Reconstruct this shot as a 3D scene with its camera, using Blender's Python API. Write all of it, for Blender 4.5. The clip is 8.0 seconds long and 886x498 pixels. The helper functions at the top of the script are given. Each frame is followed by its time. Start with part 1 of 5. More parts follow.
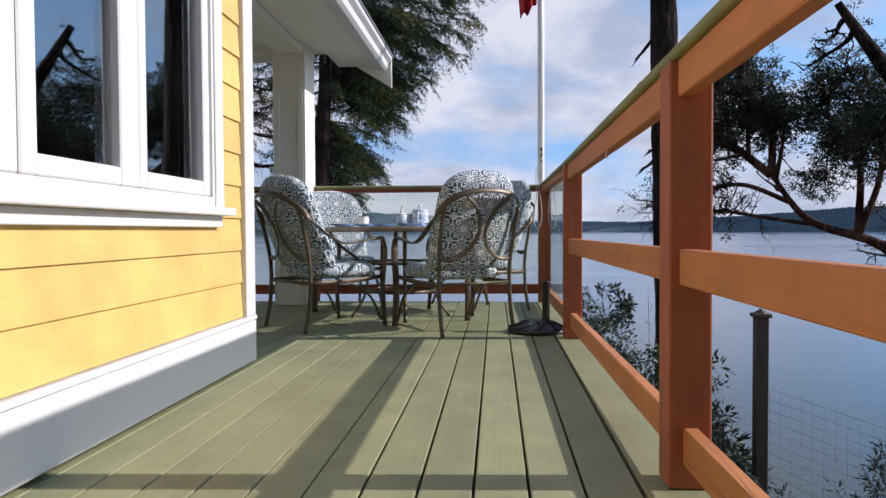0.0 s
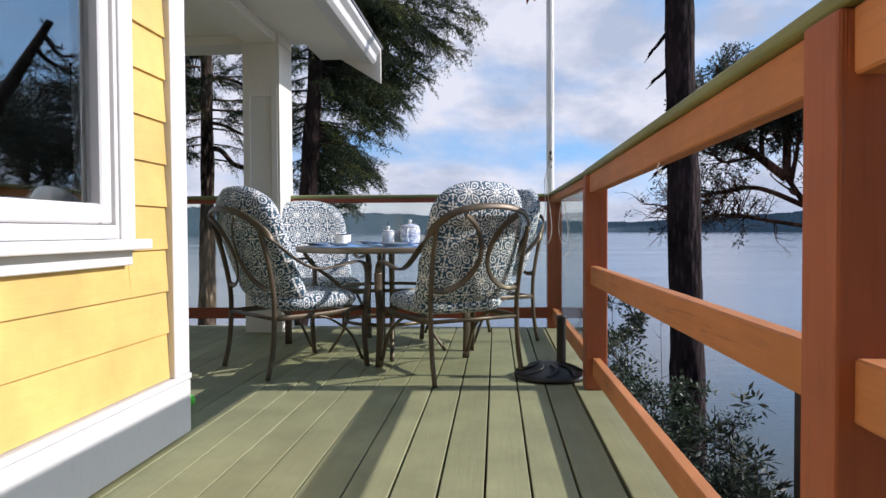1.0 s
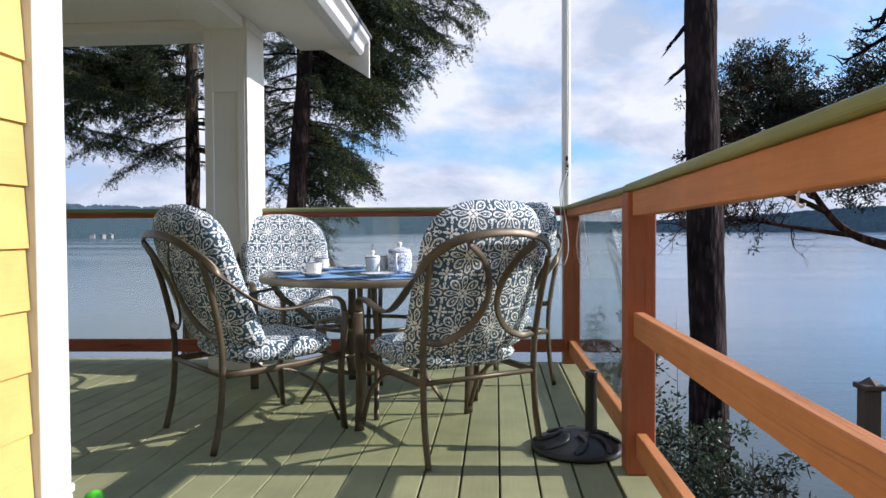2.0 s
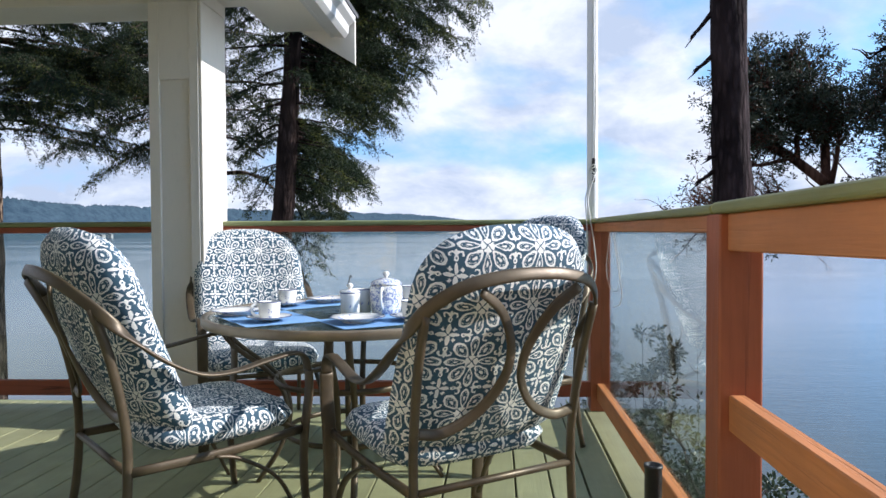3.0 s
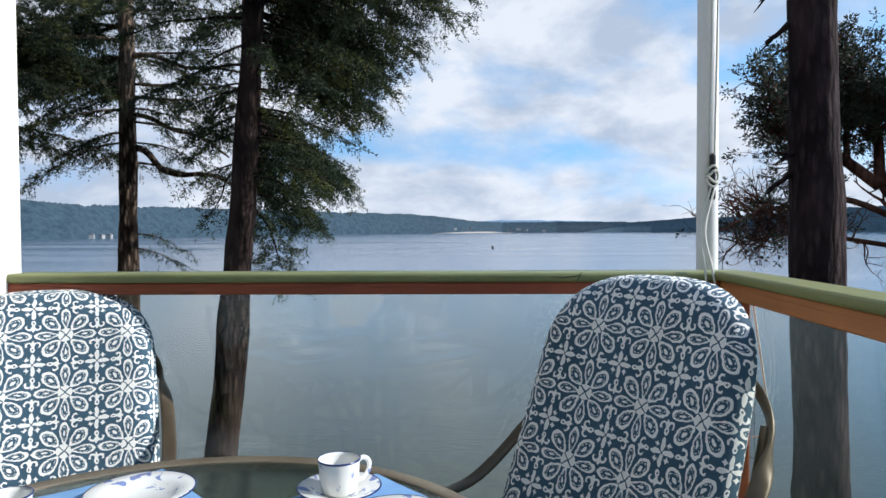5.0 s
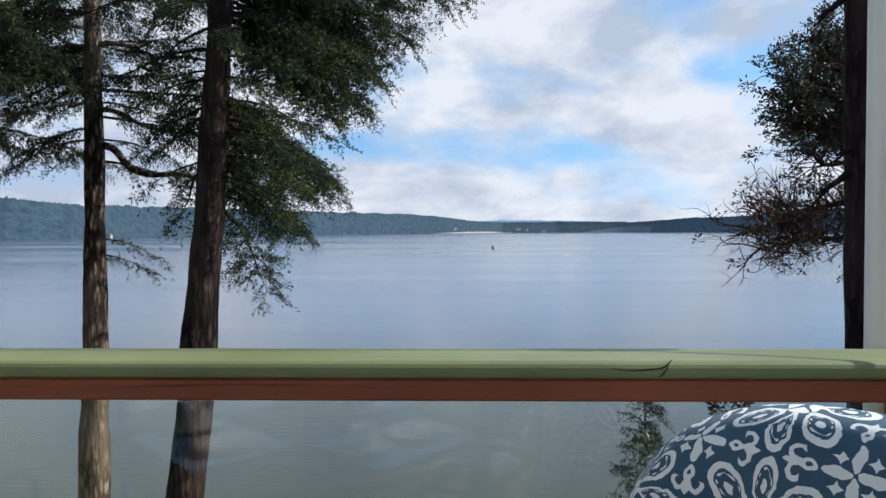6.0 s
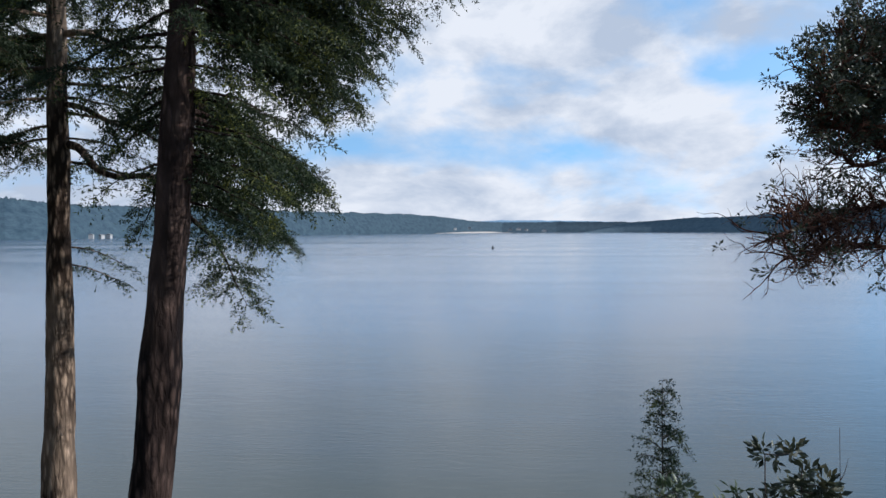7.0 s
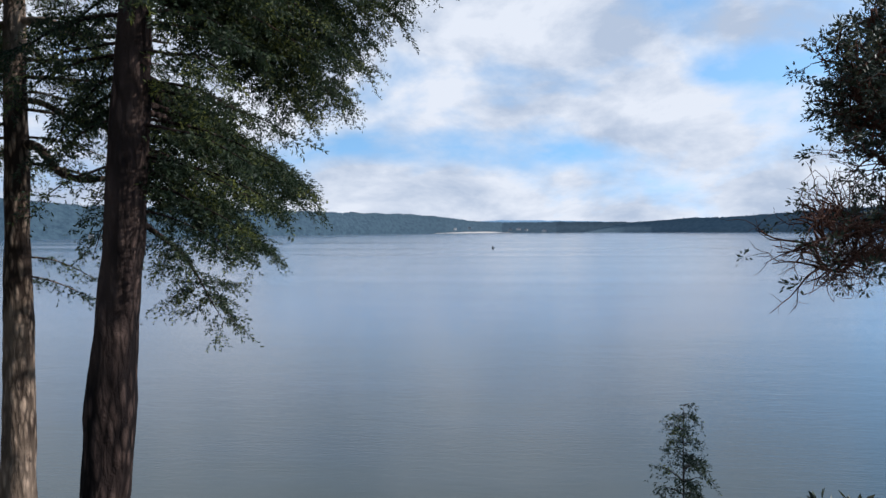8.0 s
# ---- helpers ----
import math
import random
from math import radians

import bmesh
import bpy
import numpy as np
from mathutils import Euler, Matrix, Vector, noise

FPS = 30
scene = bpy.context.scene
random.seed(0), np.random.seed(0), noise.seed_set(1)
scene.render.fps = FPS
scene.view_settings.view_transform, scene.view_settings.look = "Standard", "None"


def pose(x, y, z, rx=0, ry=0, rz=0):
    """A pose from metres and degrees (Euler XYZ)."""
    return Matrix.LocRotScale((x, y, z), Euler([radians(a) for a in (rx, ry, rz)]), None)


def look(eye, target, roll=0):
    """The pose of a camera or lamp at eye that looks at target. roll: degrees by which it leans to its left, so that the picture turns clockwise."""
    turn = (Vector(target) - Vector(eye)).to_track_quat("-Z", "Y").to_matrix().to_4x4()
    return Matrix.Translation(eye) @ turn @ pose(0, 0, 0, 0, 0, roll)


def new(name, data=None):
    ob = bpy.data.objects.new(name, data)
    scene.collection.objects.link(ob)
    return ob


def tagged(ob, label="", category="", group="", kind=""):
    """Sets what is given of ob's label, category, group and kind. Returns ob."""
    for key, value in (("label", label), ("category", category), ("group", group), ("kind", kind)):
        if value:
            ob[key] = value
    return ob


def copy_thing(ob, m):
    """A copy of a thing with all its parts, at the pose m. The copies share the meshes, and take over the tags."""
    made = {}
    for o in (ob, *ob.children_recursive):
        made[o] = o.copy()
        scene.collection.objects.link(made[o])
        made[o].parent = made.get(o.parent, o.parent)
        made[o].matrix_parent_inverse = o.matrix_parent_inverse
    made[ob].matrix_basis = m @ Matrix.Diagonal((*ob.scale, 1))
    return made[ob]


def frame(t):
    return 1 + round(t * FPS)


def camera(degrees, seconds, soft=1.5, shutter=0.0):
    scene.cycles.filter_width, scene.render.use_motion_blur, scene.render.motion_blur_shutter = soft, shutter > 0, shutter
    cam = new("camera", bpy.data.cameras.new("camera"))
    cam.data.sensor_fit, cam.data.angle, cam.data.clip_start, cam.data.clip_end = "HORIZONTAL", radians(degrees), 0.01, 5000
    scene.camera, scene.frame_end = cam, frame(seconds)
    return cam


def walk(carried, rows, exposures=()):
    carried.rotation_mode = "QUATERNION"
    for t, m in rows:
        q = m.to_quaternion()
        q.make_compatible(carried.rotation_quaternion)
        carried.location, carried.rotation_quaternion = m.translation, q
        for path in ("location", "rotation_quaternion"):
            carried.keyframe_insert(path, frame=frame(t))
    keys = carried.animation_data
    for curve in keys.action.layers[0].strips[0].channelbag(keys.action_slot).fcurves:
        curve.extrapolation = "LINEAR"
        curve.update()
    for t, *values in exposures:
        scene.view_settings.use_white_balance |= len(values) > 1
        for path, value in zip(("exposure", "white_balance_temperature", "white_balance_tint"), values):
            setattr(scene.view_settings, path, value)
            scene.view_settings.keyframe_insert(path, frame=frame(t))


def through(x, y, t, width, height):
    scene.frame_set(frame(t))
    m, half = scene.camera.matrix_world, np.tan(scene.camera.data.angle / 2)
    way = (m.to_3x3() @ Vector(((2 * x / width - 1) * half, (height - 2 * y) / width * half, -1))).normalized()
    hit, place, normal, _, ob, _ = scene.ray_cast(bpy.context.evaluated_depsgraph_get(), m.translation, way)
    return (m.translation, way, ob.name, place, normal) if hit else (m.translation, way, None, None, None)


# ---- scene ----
# ---- camera ----
cam = camera(66.0, 8.0)
PATH = [
    (0, (0.37, -1.318, 0.702)),
    (0.5, (0.358, -0.903, 0.762)),
    (1, (0.345, -0.474, 0.836)),
    (1.5, (0.325, -0.045, 0.909)),
    (3, (0.227, 1.284, 1.084)),
    (3.5, (0.198, 1.761, 1.134)),
    (4, (0.167, 2.249, 1.188)),
    (4.5, (0.141, 2.745, 1.238)),
    (6, (0.112, 4.26, 1.362)),
    (6.5, (0.094, 4.735, 1.413)),
    (7, (0.073, 5.2, 1.466)),
    (7.5, (0.05, 5.665, 1.523)),
    (8, (0.026, 6.115, 1.575)),
]
AHEAD = Vector((-0.1545, 1.9935, -0.0525))
walk(cam, [(t, look(eye, Vector(eye) + AHEAD, -0.3)) for t, eye in PATH],
     [(0, 0.02, 6080, 18), (1.5, 0.20, 6150, 16), (3, 0.45, 5980, 13), (4.5, 0.21, 6000, 9), (6, 0.19, 6200, 10), (8, 0.15, 6050, 10)])

# ---- world, sun ----
SUN_WAY = Vector((-1.0, -0.057, -0.573))
world = bpy.data.worlds.new("sky")
scene.world = world
world.use_nodes = True
wt = world.node_tree
wt.nodes.clear()


def wnode(kind):
    return wt.nodes.new(kind)


def wmath(op, a, b=0.0, clamp=False):
    n = wnode("ShaderNodeMath")
    n.operation, n.use_clamp = op, clamp
    for k, v in ((0, a), (1, b)):
        if isinstance(v, (int, float)):
            n.inputs[k].default_value = v
        else:
            wt.links.new(v, n.inputs[k])
    return n.outputs[0]


sky = wnode("ShaderNodeTexSky")
sky.sky_type, sky.sun_disc = "NISHITA", False
sky.sun_elevation, sky.sun_rotation = radians(29.8), radians(86.7)
sky.air_density, sky.dust_density, sky.ozone_density = 1.0, 0.6, 1.5
coord = wnode("ShaderNodeTexCoord")
split = wnode("ShaderNodeSeparateXYZ")
wt.links.new(coord.outputs["Generated"], split.inputs[0])
height = wmath("MAXIMUM", split.outputs[2], 0.0)
# heaped cloud, a little flattened towards the horizon
tall = wmath("POWER", wmath("ADD", height, 0.02), 0.72)
plan = wnode("ShaderNodeCombineXYZ")
wt.links.new(split.outputs[0], plan.inputs[0])
wt.links.new(split.outputs[1], plan.inputs[1])
wt.links.new(wmath("MULTIPLY", tall, 1.65), plan.inputs[2])
shift = wnode("ShaderNodeMapping")
shift.inputs["Location"].default_value = (3.1, 5.6, 0.4)
wt.links.new(plan.outputs[0], shift.inputs[0])


def cloud_noise(scale, detail, rough, twist, shift_z=0.0):
    n = wnode("ShaderNodeTexNoise")
    for key, v in (("Scale", scale), ("Detail", detail), ("Roughness", rough), ("Distortion", twist)):
        n.inputs[key].default_value = v
    m = wnode("ShaderNodeMapping")
    m.inputs["Location"].default_value = (0, 0, shift_z)
    wt.links.new(shift.outputs[0], m.inputs[0])
    wt.links.new(m.outputs[0], n.inputs["Vector"])
    return n.outputs["Fac"]


def cloud_gap(x, z, wide, high, deep):
    """A soft-edged break in the cloud round the way (x, z)."""
    a = wmath("DIVIDE", wmath("SUBTRACT", split.outputs[0], x), wide)
    b = wmath("DIVIDE", wmath("SUBTRACT", split.outputs[2], z), high)
    d = wmath("ADD", wmath("MULTIPLY", a, a), wmath("MULTIPLY", b, b))
    return wmath("DIVIDE", deep, wmath("ADD", 1.0, wmath("MULTIPLY", d, d)))


body = cloud_noise(4.3, 7.0, 0.55, 0.2)
cover = wnode("ShaderNodeValToRGB")
cover.color_ramp.elements[0].position, cover.color_ramp.elements[1].position = 0.22, 0.44
# the cloud thins out overhead and away to the right
open_up = wmath("MINIMUM", wmath("MULTIPLY", wmath("SUBTRACT", height, 0.38), 1.1, True), 0.22)
open_side = wmath("MINIMUM", wmath("MULTIPLY", wmath("SUBTRACT", split.outputs[0], 0.31), 2.8, True), 0.42)
thin = wmath("ADD", open_up, wmath("MULTIPLY", open_side, wmath("MULTIPLY", height, 5.0, True)))
for gap in ((-0.07, 0.120, 0.24, 0.032, 0.27), (0.31, 0.213, 0.062, 0.026, 0.26), (0.20, 0.30, 0.09, 0.02, 0.12), (-0.45, 0.075, 0.18, 0.02, 0.12)):
    thin = wmath("ADD", thin, cloud_gap(*gap))
wt.links.new(wmath("SUBTRACT", wmath("ADD", body, 0.02), thin), cover.inputs[0])
grey = wnode("ShaderNodeValToRGB")
grey.color_ramp.elements[0].position, grey.color_ramp.elements[1].position = 0.40, 0.60
grey.color_ramp.elements[0].color, grey.color_ramp.elements[1].color = (3.9, 4.45, 5.35, 1), (6.5, 6.65, 7.0, 1)
wt.links.new(cloud_noise(6.0, 8.0, 0.58, 0.25, 0.35), grey.inputs[0])
skies = wnode("ShaderNodeMix")
skies.data_type = "RGBA"
wt.links.new(cover.outputs[0], skies.inputs[0])
lift = wnode("ShaderNodeCombineXYZ")
wt.links.new(split.outputs[0], lift.inputs[0])
wt.links.new(split.outputs[1], lift.inputs[1])
wt.links.new(wmath("ADD", height, 0.32), lift.inputs[2])
wt.links.new(lift.outputs[0], sky.inputs["Vector"])
clear = wnode("ShaderNodeMix")
clear.data_type, clear.blend_type = "RGBA", "MULTIPLY"
clear.inputs[0].default_value = 1.0
wt.links.new(sky.outputs[0], clear.inputs[6])
clear.inputs[7].default_value = (2.0, 2.3, 2.15, 1.0)
wt.links.new(clear.outputs[2], skies.inputs[6])
wt.links.new(grey.outputs[0], skies.inputs[7])
back = wnode("ShaderNodeBackground")
back.inputs["Strength"].default_value = 0.114
wt.links.new(skies.outputs[2], back.inputs[0])
wout = wnode("ShaderNodeOutputWorld")
wt.links.new(back.outputs[0], wout.inputs[0])

sun = new("sun", bpy.data.lights.new("sun", "SUN"))
sun.data.energy, sun.data.angle, sun.data.color = 5.0, radians(0.6), (1.0, 0.95, 0.88)
sun.matrix_world = look((20, 0, 20), Vector((20, 0, 20)) + SUN_WAY)

# ---- materials ----
class Shader:
    """A node material, built step by step."""

    def __init__(self, name, rough=0.6, metal=0.0):
        self.m = bpy.data.materials.new(name)
        self.m.use_nodes = True
        self.t = self.m.node_tree
        self.b = self.t.nodes["Principled BSDF"]
        self.b.inputs["Roughness"].default_value, self.b.inputs["Metallic"].default_value = rough, metal

    def put(self, node, key, v):
        if isinstance(v, bpy.types.NodeSocket):
            self.t.links.new(v, node.inputs[key])
        else:
            node.inputs[key].default_value = v

    def math(self, op, a, b=0.0, c=0.0, clamp=False):
        n = self.t.nodes.new("ShaderNodeMath")
        n.operation, n.use_clamp = op, clamp
        for k, v in enumerate((a, b, c)):
            self.put(n, k, v)
        return n.outputs[0]

    def coords(self, which="Object", scale=(1, 1, 1), loc=(0, 0, 0)):
        c, mp = self.t.nodes.new("ShaderNodeTexCoord"), self.t.nodes.new("ShaderNodeMapping")
        mp.inputs["Scale"].default_value, mp.inputs["Location"].default_value = scale, loc
        self.t.links.new(c.outputs[which], mp.inputs[0])
        return mp.outputs[0]

    def noise(self, vec, scale, detail=4.0, rough=0.55, twist=0.0):
        n = self.t.nodes.new("ShaderNodeTexNoise")
        for key, v in (("Vector", vec), ("Scale", scale), ("Detail", detail), ("Roughness", rough), ("Distortion", twist)):
            self.put(n, key, v)
        return n.outputs["Fac"]

    def cells(self, vec, scale, feature="F1"):
        n = self.t.nodes.new("ShaderNodeTexVoronoi")
        n.feature = feature
        self.put(n, "Vector", vec), self.put(n, "Scale", scale)
        return n.outputs["Distance"]

    def span(self, v, lo, hi, a=0.0, b=1.0):
        n = self.t.nodes.new("ShaderNodeMapRange")
        n.clamp = True
        for k, x in enumerate((v, lo, hi, a, b)):
            self.put(n, k, x)
        return n.outputs[0]

    def mix(self, fac, a, b, how="MIX"):
        n = self.t.nodes.new("ShaderNodeMix")
        n.data_type, n.blend_type = "RGBA", how
        for k, v in ((0, fac), (6, a), (7, b)):
            if isinstance(v, tuple) and len(v) == 3:
                v = (*v, 1.0)
            self.put(n, k, v)
        return n.outputs[2]

    def ob_random(self):
        return self.t.nodes.new("ShaderNodeObjectInfo").outputs["Random"]

    def island_random(self):
        return self.t.nodes.new("ShaderNodeNewGeometry").outputs["Random Per Island"]

    def bump(self, h, strength=0.3, dist=0.005):
        n = self.t.nodes.new("ShaderNodeBump")
        self.put(n, "Strength", strength), self.put(n, "Distance", dist), self.put(n, "Height", h)
        self.t.links.new(n.outputs[0], self.b.inputs["Normal"])

    def colour(self, c):
        self.put(self.b, "Base Color", (*c, 1.0) if isinstance(c, tuple) else c)
        return self

    def rough(self, v):
        self.put(self.b, "Roughness", v)
        return self


def painted_wood(name, col, worn, along="y", rough=0.55, grain=0.35, wear=0.45, vary=0.10, cracks=0.0):
    """Painted or stained boards: long grain, blotches and worn spots."""
    s = Shader(name)
    k = {"x": (0.06, 1, 1), "y": (1, 0.06, 1), "z": (1, 1, 0.06)}[along]
    fibre = s.noise(s.coords("Object", k), 70.0, 5.0, 0.6)
    blotch = s.noise(s.coords("Object", (1, 1, 1)), 3.2, 5.0, 0.6)
    spots = s.noise(s.coords("Object", k, (4, 2, 7)), 17.0, 6.0, 0.65)
    dark = tuple(c * 0.72 for c in col)
    c = s.mix(s.span(blotch, 0.3, 0.7), dark, col)
    c = s.mix(s.math("MULTIPLY", s.span(fibre, 0.45, 0.75), grain), c, tuple(x * 0.6 for x in col))
    c = s.mix(s.math("MULTIPLY", s.span(spots, 0.60, 0.78), wear), c, worn)
    split = None
    if cracks:
        long = {"x": (0.02, 1, 1), "y": (1, 0.02, 1), "z": (1, 1, 0.02)}[along]
        rift = s.noise(s.coords("Object", long, (9, 3, 5)), 24.0, 3.0, 0.5, 0.2)
        where = s.noise(s.coords("Object", k, (2, 8, 1)), 5.0, 3.0)
        split = s.math("MULTIPLY", s.span(s.math("ABSOLUTE", s.math("SUBTRACT", rift, 0.5)), 0.004, 0.016, 1.0, 0.0), s.span(where, 0.50, 0.60))
        knot = s.cells(s.coords("Object", tuple(2.2 * v if v < 1 else v for v in k)), 5.0)
        c = s.mix(s.span(knot, 0.04, 0.10, 0.55, 0.0), c, tuple(x * 0.32 for x in col))
        c = s.mix(s.math("MULTIPLY", split, cracks), c, tuple(x * 0.22 for x in col))
    tone = s.span(s.ob_random(), 0, 1, 1 - vary, 1 + vary)
    grey = s.t.nodes.new("ShaderNodeCombineColor")
    for i in range(3):
        s.put(grey, i, tone)
    s.colour(s.mix(1.0, c, grey.outputs[0], "MULTIPLY"))
    s.rough(s.span(spots, 0.2, 0.8, rough - 0.12, rough + 0.15))
    relief = s.math("ADD", fibre, s.math("MULTIPLY", spots, 0.6))
    if split is not None:
        relief = s.math("SUBTRACT", relief, s.math("MULTIPLY", split, 1.5))
    s.bump(relief, 0.35 if split is None else 0.6, 0.003)
    return s.m


def plain_paint(name, col, rough=0.45, dirt=0.12, scale=6.0):
    s = Shader(name)
    big, fine = s.noise(s.coords(), scale * 0.35, 5.0), s.noise(s.coords("Object", (1, 1, 0.3)), scale * 9, 4.0)
    c = s.mix(s.math("MULTIPLY", s.span(big, 0.35, 0.75), dirt), col, tuple(x * 0.72 for x in col))
    c = s.mix(s.math("MULTIPLY", s.span(fine, 0.55, 0.8), dirt), c, tuple(x * 0.6 for x in col))
    s.colour(c).rough(s.span(fine, 0.2, 0.8, rough - 0.08, rough + 0.12))
    s.bump(s.math("ADD", fine, s.math("MULTIPLY", big, 0.4)), 0.18, 0.002)
    return s.m


DECK = painted_wood("deck green paint", (0.300, 0.300, 0.155), (0.42, 0.41, 0.27), "y", 0.62, 0.25, 0.35)
CAP_Y = painted_wood("green rail paint along", (0.25, 0.25, 0.080), (0.31, 0.29, 0.14), "y", 0.5, 0.3, 0.3, 0.03)
CAP_X = painted_wood("green rail paint across", (0.25, 0.275, 0.12), (0.30, 0.30, 0.17), "x", 0.5, 0.3, 0.3, 0.03)
# One stain, light painted in: along tone bounce-lit, across and upright tones shaded.
STAIN_X = painted_wood("red-brown stain across, shaded tone", (0.36, 0.085, 0.038), (0.20, 0.07, 0.035), "x", 0.6, 0.55, 0.35, 0.05, 0.7)
STAIN_Y = painted_wood("red-brown stain along, lit tone", (0.60, 0.225, 0.070), (0.36, 0.13, 0.05), "y", 0.6, 0.50, 0.35, 0.05, 0.3)
STAIN_Z = painted_wood("red-brown stain upright, shaded tone", (0.41, 0.115, 0.044), (0.22, 0.07, 0.032), "z", 0.6, 0.6, 0.4, 0.04, 0.8)
YELLOW = painted_wood("yellow siding paint", (0.78, 0.52, 0.16), (0.70, 0.44, 0.13), "y", 0.5, 0.12, 0.2, 0.04)
WHITE = plain_paint("white trim paint", (0.66, 0.64, 0.62), 0.42, 0.2)
CREAM = plain_paint("cream soffit paint", (0.79, 0.735, 0.65), 0.5, 0.14)
ROOF = plain_paint("grey roof shingle", (0.10, 0.10, 0.105), 0.85, 0.5, 20)
# Darkened plaster: the unlit look of the room is in the colour.
INDOOR = plain_paint("room plaster darkened as unlit", (0.09, 0.08, 0.07), 0.8, 0.2)
GREEN_PLASTIC = plain_paint("bright green plastic", (0.10, 0.62, 0.03), 0.35, 0.05)
CAST_IRON = plain_paint("black cast iron", (0.018, 0.018, 0.019), 0.45, 0.3, 25)
DARK_POST = painted_wood("weathered dark fence post", (0.085, 0.062, 0.045), (0.14, 0.11, 0.08), "z", 0.7, 0.6, 0.5)
WIRE = plain_paint("galvanised fence wire", (0.22, 0.23, 0.24), 0.5, 0.2)
POLE_WHITE = plain_paint("white flagpole paint", (0.80, 0.79, 0.77), 0.4, 0.22, 12)
ROPE = plain_paint("white braided rope", (0.70, 0.68, 0.62), 0.8, 0.3, 60)
BLACK_PLASTIC = plain_paint("black cleat plastic", (0.015, 0.015, 0.016), 0.4, 0.1)
FLAG_RED = plain_paint("red flag cloth", (0.55, 0.02, 0.03), 0.8, 0.1)


def metal_bronze():
    s = Shader("bronze powder-coated aluminium", 0.42, 0.4)
    n, f = s.noise(s.coords(), 9.0, 4.0), s.noise(s.coords(), 160.0, 3.0)
    s.colour(s.mix(s.span(n, 0.3, 0.7), (0.070, 0.050, 0.031), (0.125, 0.094, 0.056)))
    s.rough(s.span(f, 0.3, 0.7, 0.34, 0.52))
    s.bump(f, 0.15, 0.0015)
    return s.m


BRONZE = metal_bronze()


# Sunlit copy of the bronze: the rim's sun gleam is in its colour.
def metal_rim():
    s = Shader("bronze rim metal, sunlit tan tone", 0.36, 0.5)
    n, f = s.noise(s.coords(), 7.0, 4.0), s.noise(s.coords("Object", (1, 1, 6)), 90.0, 3.0)
    s.colour(s.mix(s.span(n, 0.3, 0.7), (0.20, 0.155, 0.105), (0.32, 0.26, 0.18)))
    s.rough(s.span(f, 0.3, 0.7, 0.28, 0.45))
    return s.m


RIM = metal_rim()


def pane(name, tint, rough=0.0):
    s = Shader(name, rough)
    s.b.inputs["Transmission Weight"].default_value, s.b.inputs["IOR"].default_value = 1.0, 1.45
    s.colour(tint)
    return s


def thin_glass():
    """A thin flat pane: see-through, with mirror gloss that grows towards grazing."""
    s = Shader("clear railing glass", 0.0)
    clear_, gloss, edge, mx = (s.t.nodes.new(k) for k in ("ShaderNodeBsdfTransparent", "ShaderNodeBsdfGlossy", "ShaderNodeLayerWeight", "ShaderNodeMixShader"))
    clear_.inputs[0].default_value = (0.95, 0.965, 0.925, 1.0)
    gloss.inputs["Roughness"].default_value = 0.0
    edge.inputs["Blend"].default_value = 0.5
    s.put(mx, 0, s.math("ADD", 0.035, s.math("MULTIPLY", s.math("POWER", edge.outputs["Facing"], 5.0), 0.9)))
    s.t.links.new(clear_.outputs[0], mx.inputs[1]), s.t.links.new(gloss.outputs[0], mx.inputs[2])
    s.t.links.new(mx.outputs[0], s.t.nodes["Material Output"].inputs[0])
    s.t.nodes.remove(s.b)
    return s.m


CLEAR_GLASS = thin_glass()
WINDOW_GLASS = pane("window glass", (0.80, 0.84, 0.84)).m
WINDOW_GLASS.node_tree.nodes["Principled BSDF"].inputs["IOR"].default_value = 2.15


def table_glass():
    s = pane("hammered table glass", (0.62, 0.70, 0.66), 0.12)
    h = s.noise(s.coords("Object", (1.0, 0.45, 1.0)), 85.0, 2.0, 0.5, 0.6)
    s.bump(h, 0.55, 0.004)
    # some light passes straight on
    clear_ = s.t.nodes.new("ShaderNodeBsdfTransparent")
    clear_.inputs[0].default_value = (0.62, 0.70, 0.66, 1.0)
    mx = s.t.nodes.new("ShaderNodeMixShader")
    mx.inputs[0].default_value = 0.22
    s.t.links.new(s.b.outputs[0], mx.inputs[1]), s.t.links.new(clear_.outputs[0], mx.inputs[2])
    s.t.links.new(mx.outputs[0], s.t.nodes["Material Output"].inputs[0])
    return s.m


TABLE_GLASS = table_glass()


